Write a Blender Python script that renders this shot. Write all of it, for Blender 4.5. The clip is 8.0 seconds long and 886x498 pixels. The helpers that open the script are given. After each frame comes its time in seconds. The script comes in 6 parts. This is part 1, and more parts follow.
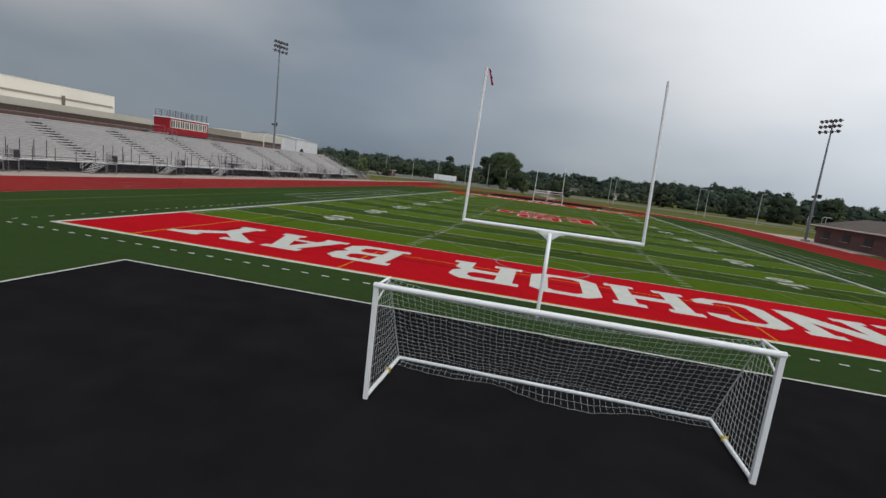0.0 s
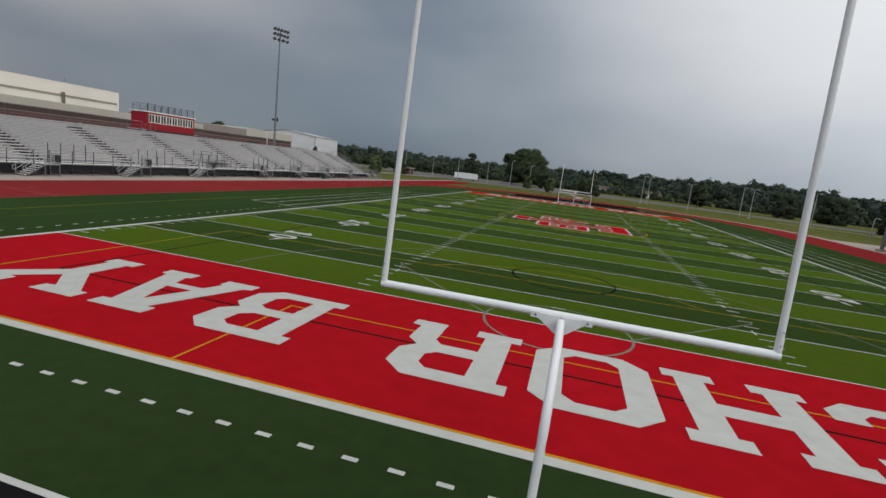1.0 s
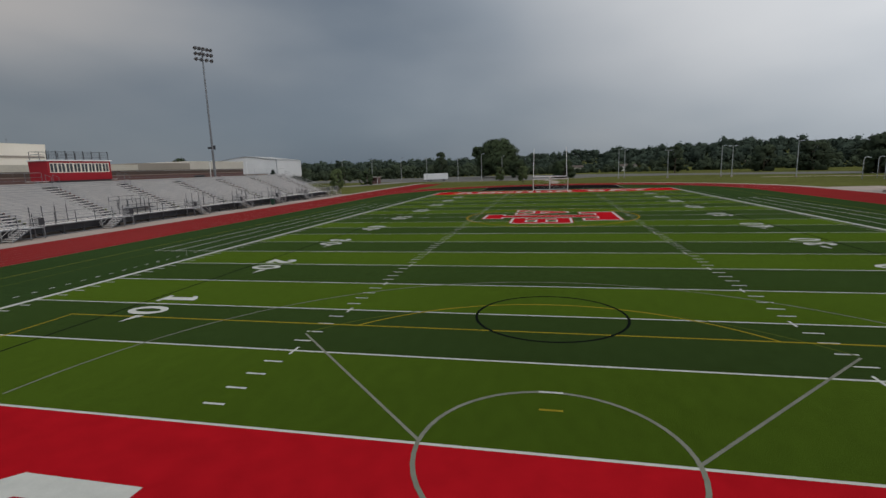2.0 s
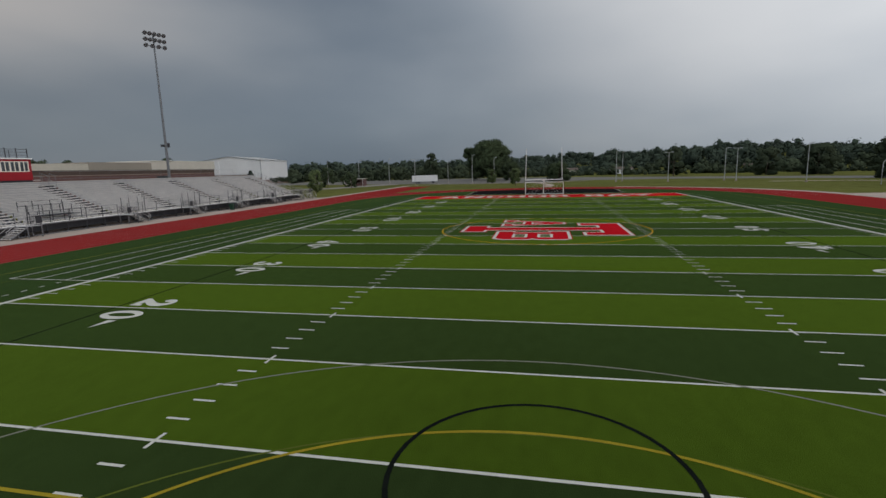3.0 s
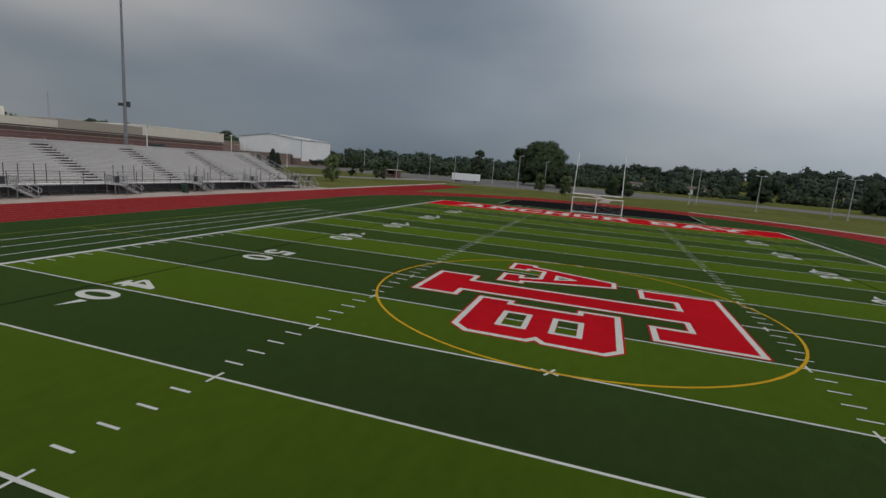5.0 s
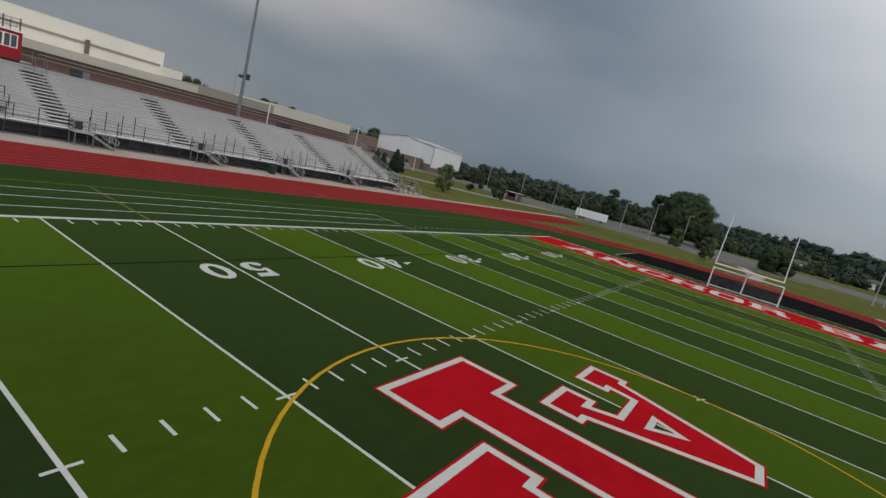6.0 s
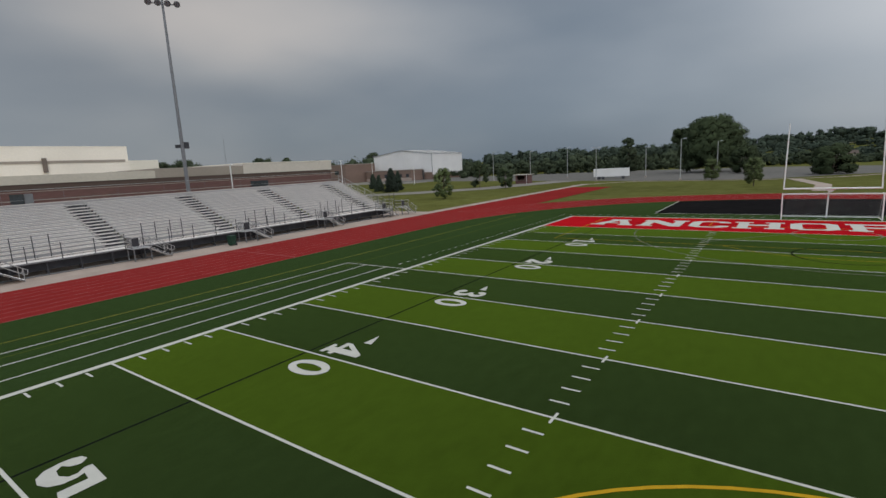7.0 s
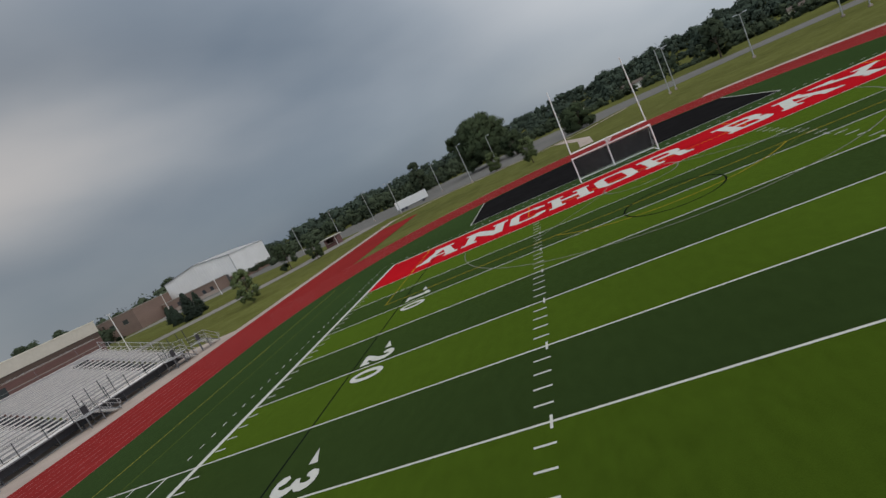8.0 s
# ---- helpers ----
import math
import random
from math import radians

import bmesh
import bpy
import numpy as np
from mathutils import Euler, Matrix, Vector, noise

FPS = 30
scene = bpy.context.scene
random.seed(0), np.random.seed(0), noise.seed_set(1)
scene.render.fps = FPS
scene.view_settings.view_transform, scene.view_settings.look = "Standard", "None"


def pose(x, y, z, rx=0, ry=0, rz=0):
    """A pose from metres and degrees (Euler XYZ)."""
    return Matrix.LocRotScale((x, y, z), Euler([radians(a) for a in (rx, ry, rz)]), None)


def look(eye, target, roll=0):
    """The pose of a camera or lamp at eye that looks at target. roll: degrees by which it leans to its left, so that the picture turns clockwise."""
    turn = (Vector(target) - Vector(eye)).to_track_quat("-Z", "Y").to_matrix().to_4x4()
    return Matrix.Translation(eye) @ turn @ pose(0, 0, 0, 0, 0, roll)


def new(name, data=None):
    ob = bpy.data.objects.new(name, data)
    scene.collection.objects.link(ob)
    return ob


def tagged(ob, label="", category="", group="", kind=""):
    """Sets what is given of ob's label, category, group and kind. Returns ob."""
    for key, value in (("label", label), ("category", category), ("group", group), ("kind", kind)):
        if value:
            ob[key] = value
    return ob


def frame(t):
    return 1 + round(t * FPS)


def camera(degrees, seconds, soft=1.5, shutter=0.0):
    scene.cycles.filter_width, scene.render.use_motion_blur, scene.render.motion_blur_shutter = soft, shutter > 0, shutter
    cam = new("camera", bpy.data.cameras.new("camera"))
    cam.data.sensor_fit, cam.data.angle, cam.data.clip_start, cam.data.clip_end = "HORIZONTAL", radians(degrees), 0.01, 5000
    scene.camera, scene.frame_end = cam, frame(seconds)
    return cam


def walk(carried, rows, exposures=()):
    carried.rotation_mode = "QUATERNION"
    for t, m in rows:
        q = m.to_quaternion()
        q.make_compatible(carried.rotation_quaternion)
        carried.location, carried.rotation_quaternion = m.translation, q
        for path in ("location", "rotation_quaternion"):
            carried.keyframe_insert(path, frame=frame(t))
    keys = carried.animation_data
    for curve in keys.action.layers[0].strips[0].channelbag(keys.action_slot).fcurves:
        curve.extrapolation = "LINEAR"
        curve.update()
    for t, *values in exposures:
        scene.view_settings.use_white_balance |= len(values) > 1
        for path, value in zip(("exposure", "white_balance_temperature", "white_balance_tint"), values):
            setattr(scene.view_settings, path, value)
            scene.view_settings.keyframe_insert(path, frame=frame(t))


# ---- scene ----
cam = camera(84.7, 8.0, soft=1.5)
PATH = [
    (0, (-0.357, -29.127, 4.87), (-0.738, -27.188, 4.556), 6.9),
    (0.2, (-0.21, -26.734, 5.071), (-0.626, -24.806, 4.745), 7.0),
    (0.5, (-0.371, -23.234, 5.201), (-0.797, -21.308, 4.872), 7.2),
    (0.7, (-0.159, -21.059, 5.376), (-0.626, -19.144, 5.04), 6.7),
    (1, (-0.124, -18.236, 5.482), (-0.607, -16.325, 5.144), 6.7),
    (1.2, (-0.022, -16.313, 5.536), (-0.533, -14.41, 5.196), 5.9),
    (1.5, (0.087, -13.803, 5.67), (-0.414, -11.896, 5.337), 3.5),
    (1.7, (0.169, -11.954, 5.674), (-0.322, -10.044, 5.344), 1.2),
    (2, (-0.047, -9.033, 5.699), (-0.475, -7.108, 5.368), -1.9),
    (2.2, (-0.059, -7.097, 5.677), (-0.464, -5.166, 5.35), -3.1),
    (3.3, (0.204, 4.048, 5.604), (-0.212, 5.977, 5.278), -0.9),
    (3.5, (0.35, 6.118, 5.665), (-0.081, 8.042, 5.334), -0.8),
    (4, (0.553, 11.391, 5.724), (0.103, 13.311, 5.389), -0.9),
    (4.2, (0.583, 13.586, 5.721), (0.122, 15.503, 5.386), -0.6),
    (5.3, (0.934, 25.694, 6.016), (0.226, 27.534, 5.675), 8.1),
    (5.5, (0.848, 27.87, 6.119), (0.049, 29.672, 5.781), 11.2),
    (5.8, (0.354, 31.279, 6.275), (-0.586, 33.01, 5.933), 14.1),
    (6, (0.004, 33.297, 6.403), (-1.033, 34.974, 6.063), 14.6),
    (6.2, (-0.503, 35.44, 6.531), (-1.612, 37.067, 6.182), 13.7),
    (6.5, (-1.421, 38.311, 6.695), (-2.589, 39.899, 6.356), 9.1),
    (6.7, (-2.216, 40.307, 6.879), (-3.381, 41.894, 6.525), 4.5),
    (7, (-3.254, 43.261, 6.965), (-4.4, 44.865, 6.624), -3.0),
    (7.2, (-3.997, 45.271, 7.06), (-5.102, 46.902, 6.717), -8.2),
    (7.5, (-4.95, 48.259, 6.991), (-5.938, 49.968, 6.671), -16.0),
    (7.7, (-5.352, 50.067, 7.097), (-6.202, 51.849, 6.773), -20.5),
    (8, (-5.54, 52.403, 7.26), (-6.068, 54.307, 6.953), -25.7),
]
walk(cam, [(t, look(eye, target, roll)) for t, eye, target, roll in PATH],
     exposures=[(0, 0.08), (0.5, 0.05), (1, -0.08), (1.5, -0.29), (2, -0.30), (3.5, -0.30), (4.2, -0.29), (5.5, -0.23), (6, -0.14), (6.5, -0.10), (7, -0.06), (8, -0.04)])

YARD = 0.9144
SIDE, HASH = 24.384, 8.128          # half width of the field, half gap of the hash marks
MID = 50 * YARD                     # y of the halfway line; goal lines at 0 and 100 yards
BEND, STRAIGHT = 36.5, 42.2         # inner radius of the track, half its straight
LANES = 9.76

# ---- world, sun, exposure ----
SUN_WAY = Vector((0.56, -0.52, 0.64)).normalized()   # towards the sun behind the clouds
world = bpy.data.worlds.new("overcast_sky")
scene.world = world
world.use_nodes = True
wn, wl = world.node_tree.nodes, world.node_tree.links
wn.clear()


def wnode(kind, **values):
    n = wn.new(kind)
    for key, value in values.items():
        n.inputs[key].default_value = value
    return n


w_out = wn.new("ShaderNodeOutputWorld")
w_bg = wnode("ShaderNodeBackground", Strength=1.0)
w_co = wn.new("ShaderNodeTexCoord")
w_sky = wn.new("ShaderNodeTexSky")
w_sky.sky_type, w_sky.sun_disc = "NISHITA", False
w_sky.sun_elevation, w_sky.sun_rotation = radians(40), radians(133)
w_dim = wn.new("ShaderNodeVectorMath")
w_dim.operation = "SCALE"
w_dim.inputs["Scale"].default_value = 0.006
w_map = wn.new("ShaderNodeMapping")
w_map.inputs["Scale"].default_value = (1.0, 1.0, 2.4)
w_map.inputs["Location"].default_value = (0.35, 0.1, 0.2)
w_n1 = wnode("ShaderNodeTexNoise", Scale=1.3, Detail=3.0, Roughness=0.45)
w_n2 = wnode("ShaderNodeTexNoise", Scale=3.4, Detail=5.0, Roughness=0.5)
w_mix = wn.new("ShaderNodeMix")
w_mix.data_type = "FLOAT"
w_mix.inputs[0].default_value = 0.18
w_ramp = wn.new("ShaderNodeValToRGB")
w_ramp.color_ramp.elements[0].position = 0.36
w_ramp.color_ramp.elements[0].color = (0.100, 0.150, 0.216, 1)
w_ramp.color_ramp.elements[1].position = 0.90
w_ramp.color_ramp.elements[1].color = (0.615, 0.63, 0.652, 1)
w_ramp.color_ramp.elements.new(0.62).color = (0.340, 0.384, 0.438, 1)
w_dot = wn.new("ShaderNodeVectorMath")
w_dot.operation = "DOT_PRODUCT"
w_dot.inputs[1].default_value = SUN_WAY
w_up = wn.new("ShaderNodeMapRange")
w_up.inputs["From Min"].default_value, w_up.inputs["From Max"].default_value = -0.45, 0.95
w_up.inputs["To Min"].default_value, w_up.inputs["To Max"].default_value = 0.82, 2.6
w_gain = wn.new("ShaderNodeVectorMath")
w_gain.operation = "SCALE"
w_add = wn.new("ShaderNodeVectorMath")
w_add.operation = "ADD"
wl.new(w_co.outputs["Generated"], w_map.inputs["Vector"])
wl.new(w_map.outputs[0], w_n1.inputs["Vector"])
wl.new(w_map.outputs[0], w_n2.inputs["Vector"])
wl.new(w_n1.outputs[0], w_mix.inputs[2])
wl.new(w_n2.outputs[0], w_mix.inputs[3])
w_flat = wn.new("ShaderNodeMath")
w_flat.operation, w_flat.inputs[1].default_value, w_flat.inputs[2].default_value = "MULTIPLY_ADD", 0.46, 0.19
wl.new(w_mix.outputs[0], w_flat.inputs[0])
w_xyz = wn.new("ShaderNodeSeparateXYZ")
wl.new(w_co.outputs["Generated"], w_xyz.inputs[0])
w_rise = wn.new("ShaderNodeMath")      # the cloud is thinner overhead than at the horizon
w_rise.operation, w_rise.inputs[1].default_value = "MULTIPLY_ADD", 0.26
wl.new(w_xyz.outputs["Z"], w_rise.inputs[0])
wl.new(w_flat.outputs[0], w_rise.inputs[2])
w_last = w_rise.outputs[0]
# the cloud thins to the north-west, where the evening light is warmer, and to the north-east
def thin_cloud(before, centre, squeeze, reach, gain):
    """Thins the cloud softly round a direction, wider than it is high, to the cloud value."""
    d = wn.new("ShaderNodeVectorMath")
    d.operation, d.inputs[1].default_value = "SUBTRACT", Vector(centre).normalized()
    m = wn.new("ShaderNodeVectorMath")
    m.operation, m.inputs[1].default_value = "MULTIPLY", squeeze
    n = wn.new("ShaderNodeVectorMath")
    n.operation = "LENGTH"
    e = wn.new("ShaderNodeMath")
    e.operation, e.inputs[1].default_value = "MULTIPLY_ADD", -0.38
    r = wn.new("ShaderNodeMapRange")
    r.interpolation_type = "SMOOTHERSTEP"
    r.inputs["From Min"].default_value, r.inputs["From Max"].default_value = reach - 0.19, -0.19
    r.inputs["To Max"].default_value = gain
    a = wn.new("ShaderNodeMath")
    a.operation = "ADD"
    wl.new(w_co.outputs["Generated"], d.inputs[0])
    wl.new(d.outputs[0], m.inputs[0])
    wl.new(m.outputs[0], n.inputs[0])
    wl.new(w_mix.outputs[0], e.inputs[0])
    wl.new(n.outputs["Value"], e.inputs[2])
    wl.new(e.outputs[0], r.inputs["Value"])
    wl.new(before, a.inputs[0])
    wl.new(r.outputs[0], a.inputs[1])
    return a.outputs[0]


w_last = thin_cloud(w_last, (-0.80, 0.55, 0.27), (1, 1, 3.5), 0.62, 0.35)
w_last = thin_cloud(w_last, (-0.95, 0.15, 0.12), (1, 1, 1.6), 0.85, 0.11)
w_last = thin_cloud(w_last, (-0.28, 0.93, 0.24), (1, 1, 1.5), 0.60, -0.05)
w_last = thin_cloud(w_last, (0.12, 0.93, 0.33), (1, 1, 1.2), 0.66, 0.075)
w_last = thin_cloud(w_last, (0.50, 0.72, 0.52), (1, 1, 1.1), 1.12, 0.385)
wl.new(w_last, w_ramp.inputs[0])
wl.new(w_co.outputs["Generated"], w_dot.inputs[0])
wl.new(w_dot.outputs["Value"], w_up.inputs["Value"])
w_none = wn.new("ShaderNodeValue")
w_none.outputs[0].default_value = 0.0
w_warm = wn.new("ShaderNodeMix")
w_warm.data_type = "RGBA"
w_warm.inputs[6].default_value, w_warm.inputs[7].default_value = (1, 1, 1, 1), (1.11, 1.0, 0.90, 1)
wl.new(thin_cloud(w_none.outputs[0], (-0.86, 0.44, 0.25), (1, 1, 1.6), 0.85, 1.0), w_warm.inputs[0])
w_hue = wn.new("ShaderNodeVectorMath")
w_hue.operation = "MULTIPLY"
wl.new(w_ramp.outputs[0], w_hue.inputs[0])
wl.new(w_warm.outputs[2], w_hue.inputs[1])
wl.new(w_hue.outputs[0], w_gain.inputs[0])
wl.new(w_up.outputs[0], w_gain.inputs["Scale"])
wl.new(w_sky.outputs[0], w_dim.inputs[0])
wl.new(w_gain.outputs[0], w_add.inputs[0])
wl.new(w_dim.outputs[0], w_add.inputs[1])
wl.new(w_add.outputs[0], w_bg.inputs["Color"])
wl.new(w_bg.outputs[0], w_out.inputs["Surface"])

sun = new("sun", bpy.data.lights.new("sun", "SUN"))
sun.data.energy, sun.data.angle, sun.data.color = 0.76, radians(30), (1.0, 0.885, 0.74)
sun.matrix_world = look(SUN_WAY * 100, (0, 0, 0))
scene.view_settings.exposure = 0.0


# ---- materials ----
def material(name, color, rough=0.8, metal=0.0, vary=0.25, scale=3.0, fine=40.0, bump=0.1, far=0.05,
             random_amount=0.0, stretch=(1, 1, 1), specular=0.3, tint=None, sheen=None):
    """A surface with variation at two scales and a fine relief."""
    m = bpy.data.materials.new(name)
    m.use_nodes = True
    nodes, links = m.node_tree.nodes, m.node_tree.links
    b = nodes["Principled BSDF"]
    b.inputs["Roughness"].default_value, b.inputs["Metallic"].default_value = rough, metal
    b.inputs["Specular IOR Level"].default_value = specular
    if sheen:
        b.inputs["Sheen Weight"].default_value, b.inputs["Sheen Roughness"].default_value = sheen[0], 0.45
        b.inputs["Sheen Tint"].default_value = (*sheen[1:], 1)
    co = nodes.new("ShaderNodeTexCoord")
    mp = nodes.new("ShaderNodeMapping")
    mp.inputs["Scale"].default_value = stretch
    geo = nodes.new("ShaderNodeNewGeometry")
    links.new(geo.outputs["Position"], mp.inputs["Vector"])
    n1 = nodes.new("ShaderNodeTexNoise")
    n1.inputs["Scale"].default_value, n1.inputs["Detail"].default_value = far, 4
    n2 = nodes.new("ShaderNodeTexNoise")
    n2.inputs["Scale"].default_value, n2.inputs["Detail"].default_value = scale, 5
    n3 = nodes.new("ShaderNodeTexNoise")
    n3.inputs["Scale"].default_value, n3.inputs["Detail"].default_value = fine, 3
    for n in (n1, n2, n3):
        links.new(mp.outputs[0], n.inputs["Vector"])
    add = nodes.new("ShaderNodeMath")
    add.operation = "ADD"
    links.new(n1.outputs[0], add.inputs[0])
    links.new(n2.outputs[0], add.inputs[1])
    add2 = nodes.new("ShaderNodeMath")
    add2.operation = "ADD"
    links.new(add.outputs[0], add2.inputs[0])
    links.new(n3.outputs[0], add2.inputs[1])
    rng = nodes.new("ShaderNodeMapRange")
    rng.inputs["From Min"].default_value, rng.inputs["From Max"].default_value = 1.05, 1.95
    rng.inputs["To Min"].default_value, rng.inputs["To Max"].default_value = 1 - vary, 1 + vary
    links.new(add2.outputs[0], rng.inputs["Value"])
    last = rng.outputs[0]
    if random_amount:
        info = nodes.new("ShaderNodeObjectInfo")
        r2 = nodes.new("ShaderNodeMapRange")
        r2.inputs["To Min"].default_value, r2.inputs["To Max"].default_value = 1 - random_amount, 1 + random_amount
        links.new(info.outputs["Random"], r2.inputs["Value"])
        mul = nodes.new("ShaderNodeMath")
        mul.operation = "MULTIPLY"
        links.new(last, mul.inputs[0])
        links.new(r2.outputs[0], mul.inputs[1])
        last = mul.outputs[0]
    base = nodes.new("ShaderNodeMix")
    base.data_type = "RGBA"
    base.inputs[6].default_value = (*color, 1)
    base.inputs[7].default_value = (*(tint or color), 1)
    links.new(n2.outputs[0], base.inputs[0])
    sc = nodes.new("ShaderNodeVectorMath")
    sc.operation = "SCALE"
    links.new(base.outputs[2], sc.inputs[0])
    links.new(last, sc.inputs["Scale"])
    links.new(sc.outputs[0], b.inputs["Base Color"])
    if bump:
        bp = nodes.new("ShaderNodeBump")
        bp.inputs["Strength"].default_value, bp.inputs["Distance"].default_value = bump, 0.02
        links.new(n3.outputs[0], bp.inputs["Height"])
        links.new(bp.outputs[0], b.inputs["Normal"])
    return m


TURF_LIGHT = material("turf_light", (0.0355, 0.0590, 0.0054), 0.9, vary=0.24, scale=2.6, fine=55, bump=0.5, far=0.09, stretch=(1, 0.45, 1), specular=0.0, sheen=(0.23, 0.42, 0.62, 0.08))
TURF_DARK = material("turf_dark", (0.0170, 0.0282, 0.0086), 0.9, vary=0.24, scale=2.6, fine=55, bump=0.5, far=0.09, stretch=(1, 0.45, 1), specular=0.0, sheen=(0.18, 0.34, 0.55, 0.10))
TURF_RIM = material("turf_rim", (0.0208, 0.0350, 0.0112), 0.9, vary=0.24, scale=2.2, fine=55, bump=0.5, far=0.07, specular=0.0, sheen=(0.12, 0.30, 0.52, 0.14))
TURF_RED = material("turf_red", (0.352, 0.0070, 0.0115), 0.9, vary=0.22, scale=1.5, fine=55, bump=0.4, far=0.12, specular=0.0, sheen=(0.25, 0.9, 0.03, 0.04))
TURF_WHITE = material("turf_white", (0.495, 0.480, 0.425), 0.9, vary=0.14, scale=2.0, fine=60, bump=0.4, specular=0.0)
TURF_GREY = material("turf_grey", (0.185, 0.184, 0.140), 0.9, vary=0.25, scale=2.0, fine=60, bump=0.4, specular=0.0)
TURF_YELLOW = material("turf_yellow", (0.46, 0.265, 0.018), 0.9, vary=0.2, scale=2.0, fine=60, bump=0.4, specular=0.0)
TURF_AMBER = material("turf_amber", (0.50, 0.215, 0.014), 0.9, vary=0.2, scale=2.0, fine=60, bump=0.4, specular=0.0)
TURF_BLACK = material("turf_black", (0.008, 0.010, 0.008), 0.9, vary=0.3, scale=2.0, fine=60, bump=0.4, specular=0.0)
RUBBER_BLACK = material("black_rubber", (0.0122, 0.0112, 0.0114), 0.95, vary=0.25, scale=0.8, fine=60, bump=0.15, far=0.2, specular=0.0)
TRACK_RED = material("track_red", (0.220, 0.024, 0.022), 0.85, vary=0.16, scale=0.7, fine=45, bump=0.3, far=0.06, specular=0.0)
LANE_PAINT = material("lane_paint", (0.30, 0.105, 0.10), 0.8, vary=0.2, scale=2.0, fine=30, bump=0.1)
CONCRETE = material("concrete", (0.37, 0.300, 0.252), 0.95, specular=0.1, vary=0.22, scale=0.6, fine=25, bump=0.2, far=0.1)
ASPHALT = material("asphalt", (0.132, 0.124, 0.111), 0.9, vary=0.25, scale=0.3, fine=15, bump=0.2, far=0.02, specular=0.1)
PALE_ASPHALT = material("pale_asphalt", (0.21, 0.192, 0.168), 0.95, vary=0.25, scale=0.3, fine=15, bump=0.2, far=0.02, specular=0.1)
GRASS = material("lawn_grass", (0.092, 0.096, 0.018), 0.95, vary=0.45, scale=0.35, fine=8, bump=0.6, far=0.03, specular=0.0, sheen=(0.08, 0.5, 0.5, 0.25), tint=(0.088, 0.088, 0.030))
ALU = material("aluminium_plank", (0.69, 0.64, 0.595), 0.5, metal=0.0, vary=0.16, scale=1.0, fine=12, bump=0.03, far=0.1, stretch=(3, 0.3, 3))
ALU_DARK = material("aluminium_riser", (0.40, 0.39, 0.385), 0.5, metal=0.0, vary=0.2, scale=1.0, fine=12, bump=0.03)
STEEL = material("galvanised_steel", (0.20, 0.20, 0.205), 0.45, metal=0.5, vary=0.25, scale=2.0, fine=30, bump=0.05)
STEEL_BRIGHT = material("bright_galvanised_pipe", (0.40, 0.39, 0.38), 0.4, metal=0.2, vary=0.15, scale=2.0, fine=30, bump=0.03)
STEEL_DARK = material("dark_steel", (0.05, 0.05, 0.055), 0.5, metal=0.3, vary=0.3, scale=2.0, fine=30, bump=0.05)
WHITE_PAINT = material("white_enamel", (0.82, 0.80, 0.77), 0.35, vary=0.06, scale=2.0, fine=25, bump=0.03, specular=0.5)
WHITE_METAL = material("white_siding", (0.72, 0.70, 0.68), 0.5, vary=0.08, scale=0.2, fine=4, bump=0.03)
RED_PANEL = material("red_siding", (0.30, 0.010, 0.018), 0.5, vary=0.15, scale=0.8, fine=10, bump=0.05)
BRICK = material("maroon_brick", (0.146, 0.076, 0.068), 0.9, vary=0.25, scale=0.6, fine=6, bump=0.2, stretch=(1, 1, 6))
BRICK_DARK = material("dark_brown_brick", (0.094, 0.064, 0.053), 0.9, vary=0.25, scale=0.6, fine=6, bump=0.2, stretch=(1, 1, 6))
BRICK_TAN = material("tan_brick", (0.20, 0.135, 0.108), 0.9, vary=0.2, scale=0.6, fine=6, bump=0.2, stretch=(1, 1, 6))
CREAM = material("cream_panel", (0.79, 0.725, 0.62), 0.8, vary=0.08, scale=0.15, fine=3, bump=0.05)
CREAM_MID = material("weathered_cream", (0.48, 0.43, 0.365), 0.8, vary=0.12, scale=0.15, fine=3, bump=0.05)
PARAPET = material("pale_parapet", (0.58, 0.52, 0.45), 0.8, vary=0.1, scale=0.15, fine=3, bump=0.05)
PARAPET_OLD = material("weathered_parapet", (0.52, 0.465, 0.39), 0.8, vary=0.12, scale=0.15, fine=3, bump=0.05)
CREAM_DARK = material("tan_band", (0.31, 0.265, 0.22), 0.8, vary=0.1, scale=0.15, fine=3, bump=0.05)
ROOF_BROWN = material("brown_shingle", (0.10, 0.075, 0.06), 0.9, vary=0.3, scale=1.0, fine=10, bump=0.3)
WINDOW = material("dark_glass", (0.05, 0.055, 0.06), 0.05, vary=0.3, scale=0.9, fine=2, bump=0.0, specular=1.0)
NET = material("white_net_cord", (0.62, 0.62, 0.60), 0.9, vary=0.1, scale=3.0, fine=40, bump=0.0)
BARK = material("bark", (0.10, 0.075, 0.055), 0.95, vary=0.35, scale=3.0, fine=25, bump=0.5)
LEAF = material("leaves", (0.046, 0.062, 0.030), 0.9, vary=0.35, scale=0.5, fine=3, bump=0.0, far=0.15, random_amount=0.15, tint=(0.060, 0.078, 0.038), specular=0.1)
LEAF_DARK = material("conifer_needles", (0.024, 0.036, 0.022), 0.85, vary=0.4, scale=0.8, fine=6, bump=0.0, random_amount=0.2)
# far foliage: leaf colour lifted to paint in slight aerial haze
LEAF_FAR_HAZY = material("far_leaves_haze_tinted", (0.050, 0.064, 0.039), 0.95, vary=0.40, scale=0.10, fine=0.5, bump=0.0, far=0.02, specular=0.0, tint=(0.066, 0.080, 0.048))
